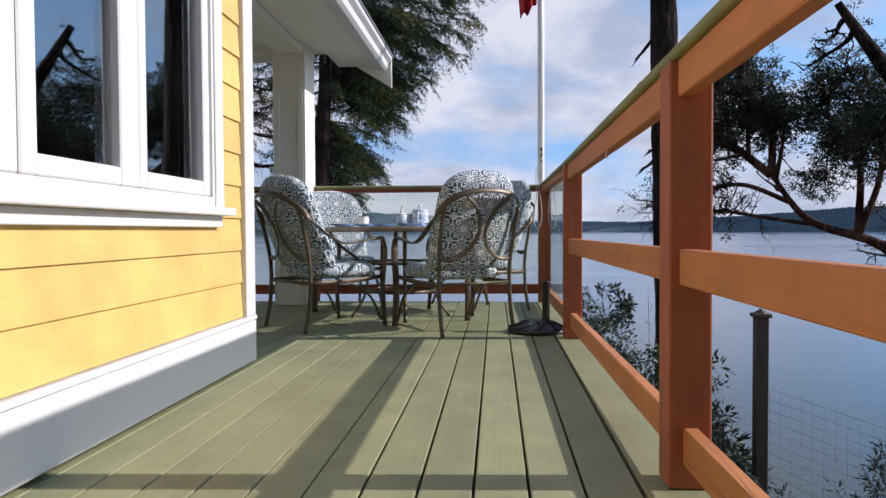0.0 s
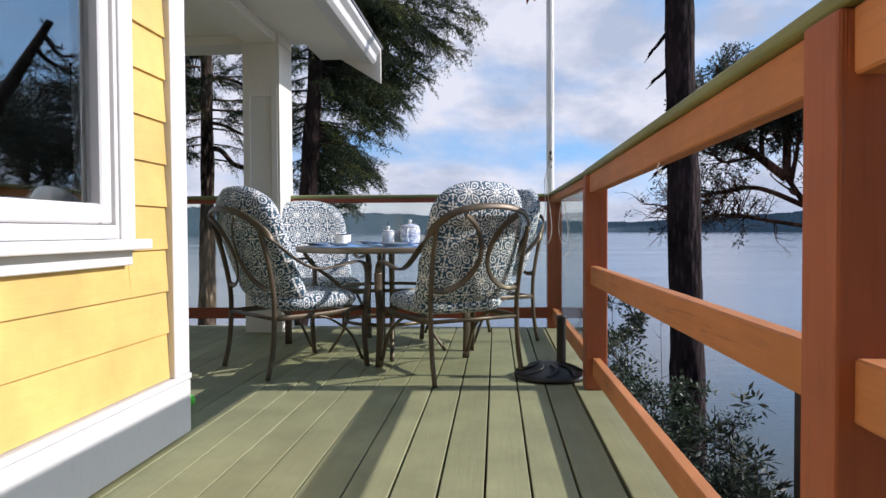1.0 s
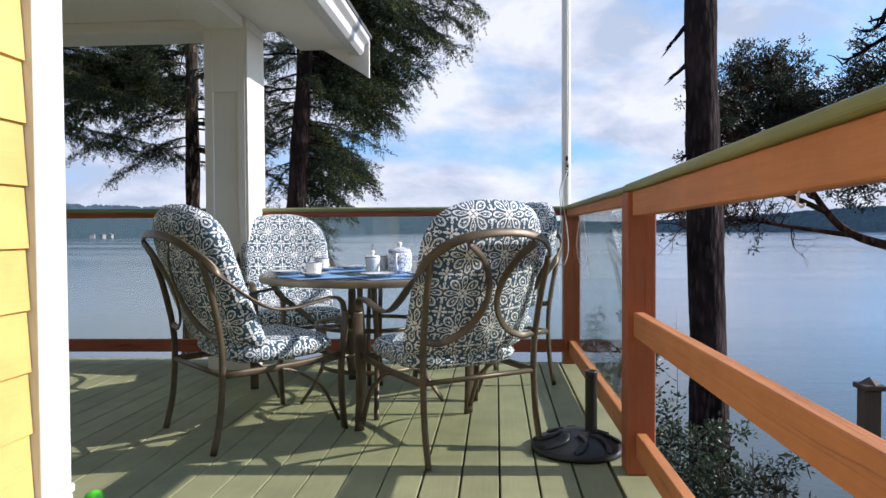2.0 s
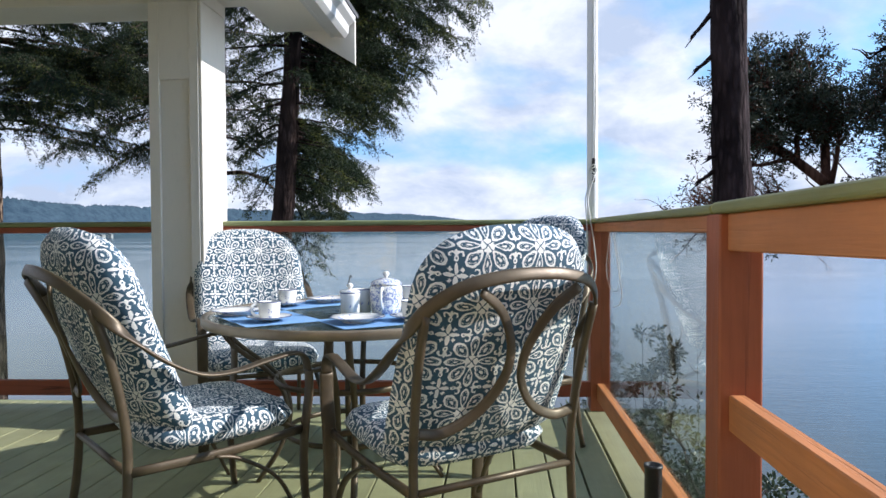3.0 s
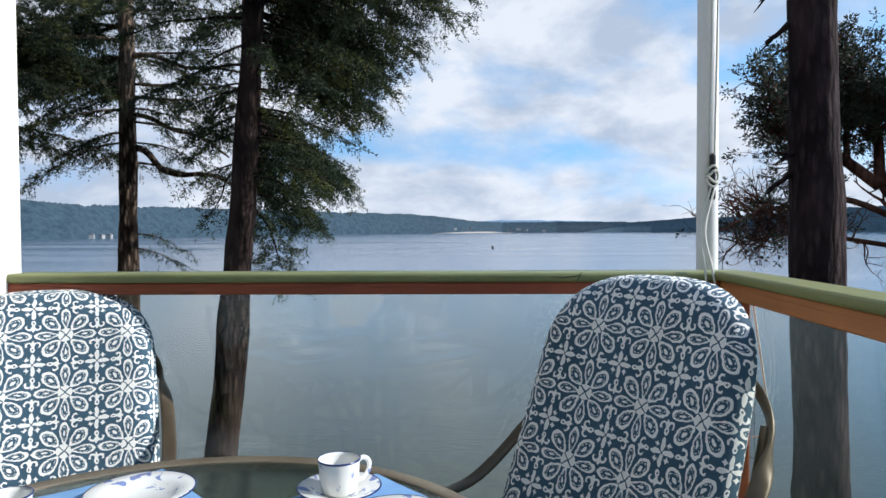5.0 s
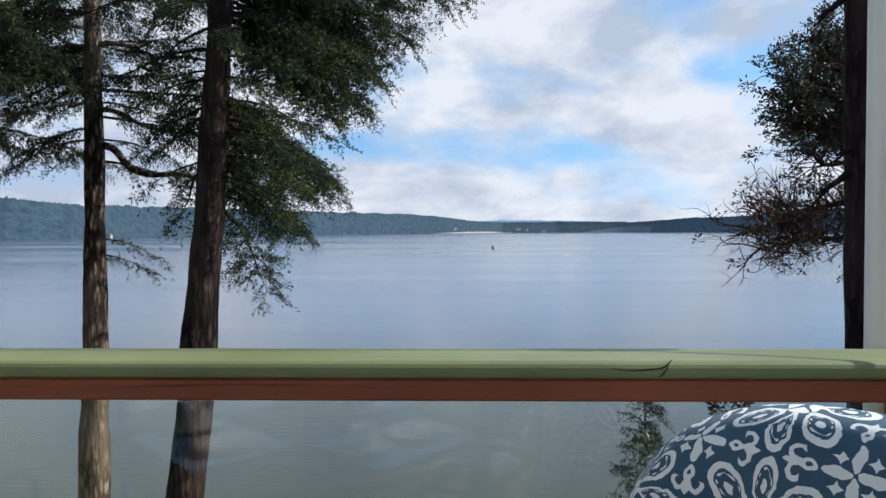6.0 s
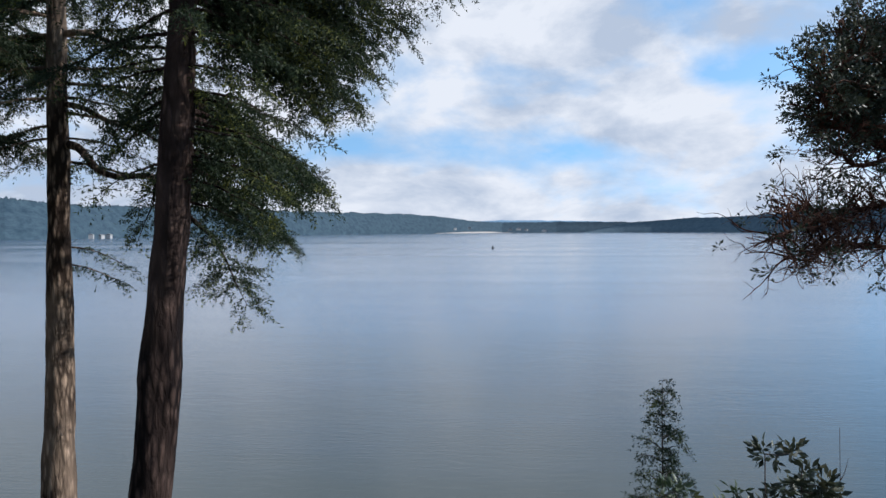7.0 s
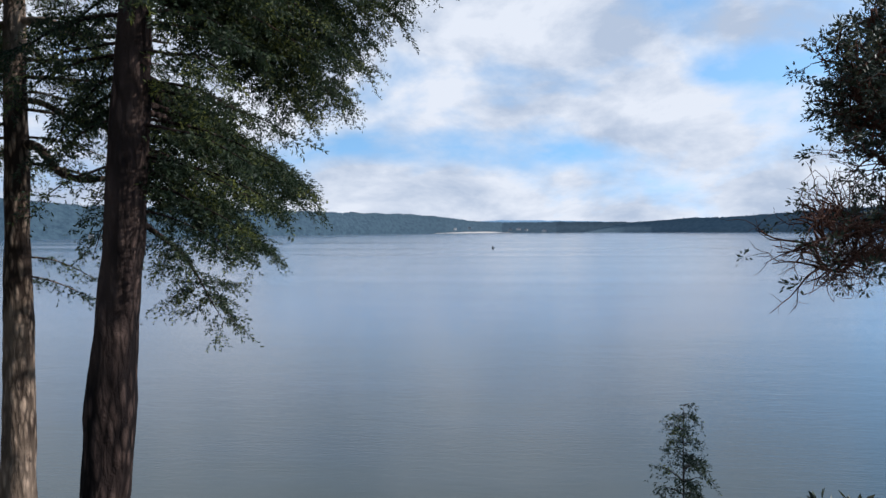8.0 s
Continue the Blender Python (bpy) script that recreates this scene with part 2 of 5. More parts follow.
def fabric():
    """Blue cloth printed in white: eight-petal rosettes with scroll crosses between them."""
    s = Shader("printed blue and white cushion cloth", 0.85)
    uv = s.t.nodes.new("ShaderNodeUVMap").outputs[0]
    wob = s.t.nodes.new("ShaderNodeTexNoise")
    s.put(wob, "Vector", uv), s.put(wob, "Scale", 75.0), s.put(wob, "Detail", 2.0)
    sub = s.t.nodes.new("ShaderNodeVectorMath")
    sub.operation = "MULTIPLY_ADD"
    s.put(sub, 0, wob.outputs["Color"])
    sub.inputs[1].default_value = (0.0085, 0.0085, 0.0)
    s.put(sub, 2, uv)
    sp = s.t.nodes.new("ShaderNodeSeparateXYZ")
    s.put(sp, 0, sub.outputs[0])
    cell = 0.170
    X, Y = s.math("DIVIDE", sp.outputs[0], cell), s.math("DIVIDE", sp.outputs[1], cell)

    def polar(ox, oy):
        fx = s.math("SUBTRACT", s.math("FRACT", s.math("ADD", X, ox)), 0.5)
        fy = s.math("SUBTRACT", s.math("FRACT", s.math("ADD", Y, oy)), 0.5)
        r = s.math("SQRT", s.math("ADD", s.math("MULTIPLY", fx, fx), s.math("MULTIPLY", fy, fy)))
        return fx, fy, r, s.math("ARCTAN2", fy, fx)

    def line(v, w):
        return s.math("LESS_THAN", s.math("ABSOLUTE", v), w)

    def both(*vs):
        out = vs[0]
        for v in vs[1:]:
            out = s.math("MAXIMUM", out, v)
        return out

    fx, fy, r, a = polar(0.0, 0.0)

    def petals(offset, mid_r, half_l, half_w):
        """Four outlined almonds round the cell's middle, each with a seed."""
        step = math.pi / 2
        turn = s.math("SUBTRACT", s.math("FRACT", s.math("ADD", s.math("DIVIDE", s.math("ADD", a, offset), step), 0.5)), 0.5)
        ang = s.math("MULTIPLY", turn, step)
        run, off = s.math("MULTIPLY", r, s.math("COSINE", ang)), s.math("MULTIPLY", r, s.math("SINE", ang))
        sx = s.math("DIVIDE", s.math("SUBTRACT", run, mid_r), half_l)
        fat = s.math("ADD", half_w, s.math("MULTIPLY", s.math("SUBTRACT", run, mid_r), 0.18))
        sy = s.math("DIVIDE", off, fat)
        almond = s.math("ADD", s.math("POWER", s.math("ABSOLUTE", sx), 1.8), s.math("POWER", s.math("ABSOLUTE", sy), 1.6))
        return both(line(s.math("SUBTRACT", almond, 0.80), 0.22), s.math("LESS_THAN", almond, 0.10), s.math("MULTIPLY", line(s.math("SUBTRACT", almond, 0.40), 0.055), s.math("GREATER_THAN", s.math("SINE", s.math("ADD", s.math("MULTIPLY", sx, 15.0), s.math("MULTIPLY", sy, 9.0))), 0.1)))

    big, small = petals(math.pi / 4, 0.302, 0.182, 0.108), petals(0.0, 0.290, 0.192, 0.072)
    heart = s.math("MULTIPLY", s.math("LESS_THAN", r, 0.118), s.math("GREATER_THAN", s.math("ABSOLUTE", s.math("SUBTRACT", s.math("ABSOLUTE", fx), s.math("ABSOLUTE", fy))), 0.014))
    # small crosses of four leaves at the cell's corners, with a star in each quarter
    gx, gy, q, b = polar(0.5, 0.5)
    ax_, ay_ = s.math("ABSOLUTE", gx), s.math("ABSOLUTE", gy)
    lo_, hi_ = s.math("MINIMUM", ax_, ay_), s.math("MAXIMUM", ax_, ay_)
    lx, ly = s.math("DIVIDE", s.math("SUBTRACT", hi_, 0.105), 0.092), s.math("DIVIDE", lo_, 0.035)
    cross = s.math("LESS_THAN", s.math("ADD", s.math("MULTIPLY", lx, lx), s.math("MULTIPLY", ly, ly)), 1.0)
    star = s.math("LESS_THAN", s.math("ADD", s.math("POWER", s.math("ABSOLUTE", s.math("SUBTRACT", ax_, 0.095)), 0.7), s.math("POWER", s.math("ABSOLUTE", s.math("SUBTRACT", ay_, 0.095)), 0.7)), 0.125)

    # on the cell's edges: a drop-shaped loop with two curled horns, and a dot between the petals' tips
    def scroll(u_, v_):
        u, v = s.math("ABSOLUTE", u_), s.math("ABSOLUTE", v_)
        w, t_ = s.math("SUBTRACT", v, 0.235), s.math("MULTIPLY", u, 1.35)
        drop = s.math("SQRT", s.math("ADD", s.math("MULTIPLY", t_, t_), s.math("MULTIPLY", w, w)))
        loop = s.math("MULTIPLY", s.math("LESS_THAN", drop, 0.050), s.math("GREATER_THAN", drop, 0.018))
        stem = s.math("MULTIPLY", s.math("LESS_THAN", u, 0.021), line(s.math("SUBTRACT", v, 0.155), 0.040))
        k, j = s.math("SUBTRACT", u, 0.062), s.math("SUBTRACT", v, 0.165)
        e = s.math("SQRT", s.math("ADD", s.math("MULTIPLY", k, k), s.math("MULTIPLY", j, j)))
        horn = s.math("MULTIPLY", line(s.math("SUBTRACT", e, 0.046), 0.015), s.math("MAXIMUM", s.math("LESS_THAN", j, 0.004), s.math("MULTIPLY", s.math("GREATER_THAN", k, 0.0), s.math("LESS_THAN", j, 0.03))))
        tip = s.math("LESS_THAN", s.math("ADD", s.math("MULTIPLY", u, 1.5), s.math("ABSOLUTE", s.math("SUBTRACT", v, 0.112))), 0.042)
        return both(loop, stem, horn, tip)

    hx, hy, u, c = polar(0.5, 0.0)
    kx, ky, v, d = polar(0.0, 0.5)
    f1, f2 = scroll(hx, hy), scroll(ky, kx)
    print_ = both(big, small, heart, cross, star, f1, f2)
    weave = s.noise(s.coords("UV", (1, 1, 1)), 900.0, 2.0)
    fade = s.noise(s.coords("UV", (1, 1, 1)), 7.0, 3.0)
    blue = s.mix(s.span(fade, 0.3, 0.7), (0.030, 0.072, 0.112), (0.048, 0.108, 0.160))
    s.colour(s.mix(print_, blue, s.mix(s.span(fade, 0.3, 0.7), (0.80, 0.79, 0.75), (0.85, 0.84, 0.81))))
    s.b.inputs["Sheen Weight"].default_value = 0.05
    s.bump(s.math("ADD", weave, s.math("MULTIPLY", fade, 2.0)), 0.25, 0.002)
    return s.m


FABRIC = fabric()


def mat_cloth():
    s = Shader("blue woven placemat", 0.9)
    w = s.t.nodes.new("ShaderNodeTexWave")
    s.put(w, "Vector", s.coords()), s.put(w, "Scale", 160.0), s.put(w, "Distortion", 0.6)
    n = s.noise(s.coords(), 14.0, 3.0)
    s.colour(s.mix(s.span(n, 0.3, 0.7), (0.17, 0.33, 0.58), (0.22, 0.40, 0.65)))
    s.bump(s.math("ADD", w.outputs["Fac"], n), 0.3, 0.0015)
    return s.m


PLACEMAT = mat_cloth()


def china(name, scale, amount, lo=0.56):
    s = Shader(name, 0.16)
    n = s.noise(s.coords(), scale, 3.0, 0.6, 0.8)
    leaf = s.cells(s.coords(), scale * 2.6)
    spray = s.math("MULTIPLY", s.span(n, lo, lo + 0.03), s.math("LESS_THAN", leaf, 0.58))
    s.colour(s.mix(s.math("MULTIPLY", spray, amount), (0.80, 0.79, 0.75), (0.06, 0.13, 0.42)))
    s.b.inputs["Coat Weight"].default_value = 0.3
    return s.m


CHINA = china("white china with blue sprays", 20.0, 0.8, 0.585)
CHINA_BLUE = china("blue and white printed china", 44.0, 0.72, 0.45)
BLUE_LINE = plain_paint("blue glaze line", (0.03, 0.05, 0.16), 0.2, 0.05)
DARK_SPOON = plain_paint("dark metal spoon", (0.05, 0.045, 0.04), 0.3, 0.1)


def bark(name, lo, hi, scale=1.0, deep=0.03):
    s = Shader(name, 0.92)
    v = s.coords("Object", (1, 1, 0.24))
    plates = s.cells(v, 17.0 * scale)
    rib, fine = s.noise(v, 12.0 * scale, 6.0, 0.65, 0.7), s.noise(s.coords(), 60.0, 4.0)
    big = s.noise(s.coords("Object", (1, 1, 0.4)), 1.6, 4.0)
    c = s.mix(s.span(rib, 0.42, 0.64), lo, hi)
    c = s.mix(s.span(plates, 0.30, 0.55), c, tuple(x * 0.55 for x in lo))
    c = s.mix(s.math("MULTIPLY", s.span(big, 0.45, 0.7), 0.5), c, tuple(x * 1.5 for x in hi))
    s.b.inputs["Specular IOR Level"].default_value = 0.12
    s.colour(c)
    s.bump(s.math("ADD", s.math("SUBTRACT", s.math("MULTIPLY", rib, 1.3), s.math("MULTIPLY", plates, 1.1)), s.math("MULTIPLY", fine, 0.25)), 0.9, deep)
    return s.m


# Sun is put into the first bark's tone, shade into the darker two.
FIR_BARK = bark("grey-brown fir bark, sunlit tone", (0.050, 0.034, 0.026), (0.31, 0.225, 0.165))
RED_BARK = bark("dark reddish fir bark, shaded tone", (0.011, 0.007, 0.007), (0.078, 0.051, 0.042))
DARK_BARK = bark("almost black fir bark, shaded tone", (0.020, 0.013, 0.014), (0.062, 0.042, 0.042))
MADRONE_BARK = bark("smooth reddish madrone bark", (0.075, 0.036, 0.026), (0.17, 0.085, 0.06), 0.5, 0.01)


def leafage(name, a, b, c, rough=0.55, through=0.12):
    s = Shader(name, rough)
    rnd = s.island_random()
    col = s.mix(s.span(rnd, 0.0, 0.6), a, b)
    clump = s.span(s.noise(s.coords(), 1.9, 3.0, 0.6), 0.49, 0.68)
    col = s.mix(s.math("MULTIPLY", s.span(rnd, 0.35, 1.0), clump), col, c)
    s.colour(col)
    s.b.inputs["Specular IOR Level"].default_value = 0.28
    tr = s.t.nodes.new("ShaderNodeBsdfTranslucent")
    s.t.links.new(col, tr.inputs[0])
    mx = s.t.nodes.new("ShaderNodeMixShader")
    mx.inputs[0].default_value = through
    out = s.t.nodes["Material Output"]
    s.t.links.new(s.b.outputs[0], mx.inputs[1]), s.t.links.new(tr.outputs[0], mx.inputs[2])
    s.t.links.new(mx.outputs[0], out.inputs[0])
    return s.m


# Yellow-green clumps paint sunlit sprays into the needle colour.
FIR_LEAF = leafage("fir needles", (0.013, 0.024, 0.015), (0.030, 0.046, 0.022), (0.25, 0.26, 0.05), 0.6, 0.42)
DARK_LEAF = leafage("dark fir needles", (0.014, 0.026, 0.020), (0.028, 0.045, 0.030), (0.055, 0.075, 0.040), 0.6, 0.15)
MADRONE_LEAF = leafage("madrone leaves", (0.024, 0.034, 0.026), (0.046, 0.058, 0.036), (0.13, 0.115, 0.060), 0.5, 0.15)
SHRUB_LEAF = leafage("broad shrub leaves", (0.026, 0.046, 0.026), (0.050, 0.072, 0.036), (0.22, 0.20, 0.075), 0.4, 0.2)
TWIG = plain_paint("bare grey twig", (0.05, 0.035, 0.03), 0.9, 0.3)


def sea():
    s = Shader("sea water", 0.09)
    swell = s.noise(s.coords("Object", (0.5, 1.6, 1)), 0.10, 5.0, 0.6)
    ripple = s.noise(s.coords("Object", (0.6, 1.7, 1)), 1.4, 4.0, 0.6)
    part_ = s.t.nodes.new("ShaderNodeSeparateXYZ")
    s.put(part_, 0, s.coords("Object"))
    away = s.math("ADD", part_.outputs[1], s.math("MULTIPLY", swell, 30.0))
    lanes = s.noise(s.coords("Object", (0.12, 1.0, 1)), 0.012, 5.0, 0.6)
    # Near water is coloured greyer for shallows and reflected cloud, bluer with distance.
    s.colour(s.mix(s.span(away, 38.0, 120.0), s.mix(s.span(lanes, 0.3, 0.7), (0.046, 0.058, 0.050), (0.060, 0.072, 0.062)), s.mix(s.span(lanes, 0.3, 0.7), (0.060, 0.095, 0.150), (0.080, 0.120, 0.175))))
    s.rough(s.span(lanes, 0.35, 0.7, 0.08, 0.20))
    s.b.inputs["IOR"].default_value = 1.33
    s.bump(s.math("ADD", ripple, s.math("MULTIPLY", swell, 2.2)), 0.22, 0.08)
    return s.m


SEA = sea()


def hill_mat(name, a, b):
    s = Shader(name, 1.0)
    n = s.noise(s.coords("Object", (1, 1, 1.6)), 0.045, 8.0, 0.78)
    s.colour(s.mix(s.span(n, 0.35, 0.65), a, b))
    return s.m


# Distance haze is mixed into these base colours; the far ridge is palest.
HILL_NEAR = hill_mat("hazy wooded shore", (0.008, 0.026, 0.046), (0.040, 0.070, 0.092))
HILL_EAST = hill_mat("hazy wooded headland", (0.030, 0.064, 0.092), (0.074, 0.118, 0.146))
HILL_FAR = hill_mat("haze-paled distant ridge", (0.17, 0.28, 0.40), (0.20, 0.32, 0.44))
SHORE = hill_mat("pale beach strip", (0.30, 0.27, 0.25), (0.40, 0.36, 0.33))


def soil():
    s = Shader("leafy bank soil", 0.95)
    n, f = s.noise(s.coords(), 1.3, 6.0), s.noise(s.coords(), 18.0, 5.0)
    c = s.mix(s.span(n, 0.35, 0.65), (0.035, 0.040, 0.018), (0.075, 0.060, 0.036))
    s.colour(s.mix(s.span(f, 0.5, 0.75), c, (0.03, 0.05, 0.018)))
    s.bump(s.math("ADD", n, f), 0.8, 0.08)
    return s.m


SOIL = soil()

# ---- building helpers ----
def part(name, bm, material, parent=None, label=""):
    """Links a bmesh as one mesh object, under a thing or a part."""
    me = bpy.data.meshes.new(name)
    bm.to_mesh(me)
    bm.free()
    me.materials.append(material)
    ob = new(name, me)
    ob.parent = parent
    return tagged(ob, label)


def smooth(ob):
    ob.data.polygons.foreach_set("use_smooth", [True] * len(ob.data.polygons))
    return ob


def thing(name, at=(0, 0, 0), turn=0.0, label="", category="", group="", kind=""):
    ob = new(name)
    ob.empty_display_size = 0.1
    ob.matrix_basis = pose(*at, 0, 0, turn)
    return tagged(ob, label, category, group, kind)


def box(x0, x1, y0, y1, z0, z1, bevel=0.0, seg=1, bm=None):
    bm = bm or bmesh.new()
    made = bmesh.ops.create_cube(bm, size=1.0)["verts"]
    for v in made:
        v.co = Vector(((x0 + x1) / 2 + v.co.x * (x1 - x0), (y0 + y1) / 2 + v.co.y * (y1 - y0), (z0 + z1) / 2 + v.co.z * (z1 - z0)))
    if bevel:
        edges = list({e for v in made for e in v.link_edges})
        bmesh.ops.bevel(bm, geom=edges, offset=bevel, segments=seg, profile=0.5, affect="EDGES")
    return bm


def beam(p, q, wide, tall, bevel=0.004, seg=1, bm=None):
    """A squared timber from p to q (centre line), level across."""
    p, q = Vector(p), Vector(q)
    d = q - p
    bm2 = box(-wide / 2, wide / 2, 0, d.length, -tall / 2, tall / 2, bevel, seg)
    yaw, pitch = math.atan2(-d.x, d.y), math.asin(max(-1, min(1, d.z / d.length)))
    bm2.transform(Matrix.Translation(p) @ Euler((pitch, 0, yaw)).to_matrix().to_4x4())
    if bm is None:
        return bm2
    me = bpy.data.meshes.new("tmp")
    bm2.to_mesh(me)
    bm.from_mesh(me)
    bm2.free()
    bpy.data.meshes.remove(me)
    return bm


def sweep(points, section, closed=False, bm=None, up=None, scale=None):
    """Carries a section (list of (a, b)) along points. a runs along the side way, b along the normal; up fixes the normal."""
    fresh = bm is None
    bm = bmesh.new() if fresh else bm
    pts = [Vector(p) for p in points]
    n, rings, side = len(pts), [], None
    for i, p in enumerate(pts):
        if closed:
            t = (pts[(i + 1) % n] - pts[i - 1]).normalized()
        else:
            t = (pts[min(i + 1, n - 1)] - pts[max(i - 1, 0)]).normalized()
        if up is not None:
            ref = up(i / max(n - 1, 1)) if callable(up) else Vector(up)
            side = t.cross(ref).normalized()
        elif side is None:
            ref = Vector((0, 0, 1)) if abs(t.z) < 0.9 else Vector((0, 1, 0))
            side = t.cross(ref).normalized()
        else:
            side = (side - t * side.dot(t)).normalized()
        nor = side.cross(t).normalized()
        k = scale(i / max(n - 1, 1)) if scale else 1.0
        rings.append([bm.verts.new(p + side * a * k + nor * b * k) for a, b in section])
    m = len(section)
    for i in range(n if closed else n - 1):
        r0, r1 = rings[i], rings[(i + 1) % n]
        for j in range(m):
            bm.faces.new((r0[j], r0[(j + 1) % m], r1[(j + 1) % m], r1[j]))
    if not closed:
        bm.faces.new(rings[0][::-1]), bm.faces.new(rings[-1])
    if fresh:
        bmesh.ops.recalc_face_normals(bm, faces=bm.faces)
    return bm


def ring(r, n=10):
    return [(r * math.cos(2 * math.pi * k / n), r * math.sin(2 * math.pi * k / n)) for k in range(n)]


def oval(a, b, n=10, power=2.6):
    out = []
    for k in range(n):
        c, s = math.cos(2 * math.pi * k / n), math.sin(2 * math.pi * k / n)
        out.append((a * math.copysign(abs(c) ** (2 / power), c), b * math.copysign(abs(s) ** (2 / power), s)))
    return out


def lathe(profile, n=32, bm=None, at=(0, 0, 0)):
    """Turns (radius, height) pairs round the z axis."""
    bm = bm or bmesh.new()
    ax, ay, az = at
    rows = []
    for r, z in profile:
        if r < 1e-5:
            rows.append([bm.verts.new((ax, ay, az + z))])
        else:
            rows.append([bm.verts.new((ax + r * math.cos(2 * math.pi * k / n), ay + r * math.sin(2 * math.pi * k / n), az + z)) for k in range(n)])
    for a, b in zip(rows, rows[1:]):
        for k in range(n):
            j = (k + 1) % n
            if len(a) == 1 and len(b) > 1:
                bm.faces.new((a[0], b[k], b[j]))
            elif len(b) == 1 and len(a) > 1:
                bm.faces.new((a[k], a[j], b[0]))
            elif len(a) > 1:
                bm.faces.new((a[k], a[j], b[j], b[k]))
    bmesh.ops.recalc_face_normals(bm, faces=bm.faces)
    return bm


def curve_through(knots, steps=8):
    """Catmull-Rom points through the knots."""
    k = [Vector(p) for p in knots]
    k = [k[0] * 2 - k[1]] + k + [k[-1] * 2 - k[-2]]
    out = []
    for i in range(1, len(k) - 2):
        p0, p1, p2, p3 = k[i - 1:i + 3]
        for s in range(steps):
            t = s / steps
            out.append(0.5 * (2 * p1 + (p2 - p0) * t + (2 * p0 - 5 * p1 + 4 * p2 - p3) * t * t + (3 * p1 - p0 - 3 * p2 + p3) * t ** 3))
    out.append(k[-2])
    return out


# ---- the deck ----
SEAM, PITCH = 0.005, 0.151
DECK_Y0, DECK_Y1 = -5.0, 5.40
deck_floor = thing("floor", label="green painted wooden deck of long boards", category="deck", kind="structure")


def deck_board(x0, x1, y0, y1):
    bm = box(x0, x1, y0, y1, -0.038, 0.0, 0.0035, 2)
    return part("deck_board", bm, DECK, deck_floor)


for k in range(-31, 5):
    deck_board(SEAM + PITCH * k + (0.004 if k > -1 else 0.0025), SEAM + PITCH * (k + 1) - (0.004 if k > -2 else 0.0025), DECK_Y0, DECK_Y1 + 0.05)
deck_board(SEAM + PITCH * 5 + 0.009, 0.985, DECK_Y0, DECK_Y1 + 0.05)
part("deck_joists", box(-4.7, 0.96, DECK_Y0, 5.43, -0.25, -0.06), DARK_POST, deck_floor)
part("deck_edge_board", box(0.962, 1.0, DECK_Y0, 5.49, -0.27, -0.04, 0.004), STAIN_Y, deck_floor)
part("deck_edge_board", box(-4.7, 1.0, 5.452, 5.49, -0.27, -0.003, 0.004), CAP_X, deck_floor)

# ---- side railing ----
HALF = 0.057


def rail_x(y):
    return 0.890 - 0.0091 * (y - 0.6)


def rail_top(y):
    """Underside of the cap: level to the glass panel, then rising a little along the deck."""
    return 1.1255 + 0.0105 * max(0.0, 3.175 - y)


POSTS = [(y, rail_top(y)) for y in (-2.93, -1.95, 0.605, 3.175, 5.45)]
side_rail = thing("side_railing", label="red-brown stained wooden deck railing with green cap", category="railing", kind="structure")
for y, top in POSTS:
    x = rail_x(y)
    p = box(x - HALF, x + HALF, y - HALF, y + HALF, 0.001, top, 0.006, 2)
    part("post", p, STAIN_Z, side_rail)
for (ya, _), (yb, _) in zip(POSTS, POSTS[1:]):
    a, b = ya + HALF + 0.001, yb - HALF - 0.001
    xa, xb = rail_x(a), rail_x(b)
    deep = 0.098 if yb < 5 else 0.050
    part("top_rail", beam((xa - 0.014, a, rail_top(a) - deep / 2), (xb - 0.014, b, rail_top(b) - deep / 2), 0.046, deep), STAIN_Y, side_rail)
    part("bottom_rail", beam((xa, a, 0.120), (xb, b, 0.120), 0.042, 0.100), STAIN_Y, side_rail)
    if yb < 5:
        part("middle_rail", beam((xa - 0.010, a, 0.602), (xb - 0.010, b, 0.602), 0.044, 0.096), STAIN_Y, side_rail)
    else:
        part("glass_panel", beam((rail_x(a + 0.03) + 0.004, a + 0.045, 0.624), (rail_x(b) + 0.004, b, 0.624), 0.006, 0.906, 0.001), CLEAR_GLASS, side_rail, "clear glass panel")
part("cap", beam((rail_x(-2.99), -2.99, rail_top(-2.99) + 0.0165), (rail_x(3.2), 3.2, rail_top(3.2) + 0.0165), 0.110, 0.032, 0.011, 3), CAP_Y, side_rail, "green painted cap rail")
part("cap", beam((rail_x(3.203), 3.203, 1.140), (rail_x(5.392), 5.392, 1.140), 0.110, 0.028, 0.011, 3), CAP_Y, side_rail, "green painted cap rail")

# ---- far railing ----
far_rail = thing("far_railing", (0.845, 5.45, 0.0), 2.4, label="red-brown stained railing with clear glass panels and green cap", category="railing", kind="structure")
FY, FX = 5.45, 0.845


def far(x0, x1, y0, y1, z0, z1, bevel=0.0, seg=1):
    """A box in the far railing's own axes, measured from the corner post."""
    return box(x0 - FX, x1 - FX, y0 - FY, y1 - FY, z0, z1, bevel, seg)


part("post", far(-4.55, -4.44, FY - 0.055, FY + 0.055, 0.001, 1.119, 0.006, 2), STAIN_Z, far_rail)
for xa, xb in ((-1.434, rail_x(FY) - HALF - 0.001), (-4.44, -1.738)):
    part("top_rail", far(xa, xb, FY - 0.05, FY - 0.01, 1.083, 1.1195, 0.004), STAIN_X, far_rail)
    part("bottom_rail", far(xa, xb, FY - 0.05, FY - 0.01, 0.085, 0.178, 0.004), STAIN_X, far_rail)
    part("glass_panel", far(xa + 0.01, xb - 0.01, FY - 0.033, FY - 0.027, 0.170, 1.086, 0.001), CLEAR_GLASS, far_rail, "clear glass panel")
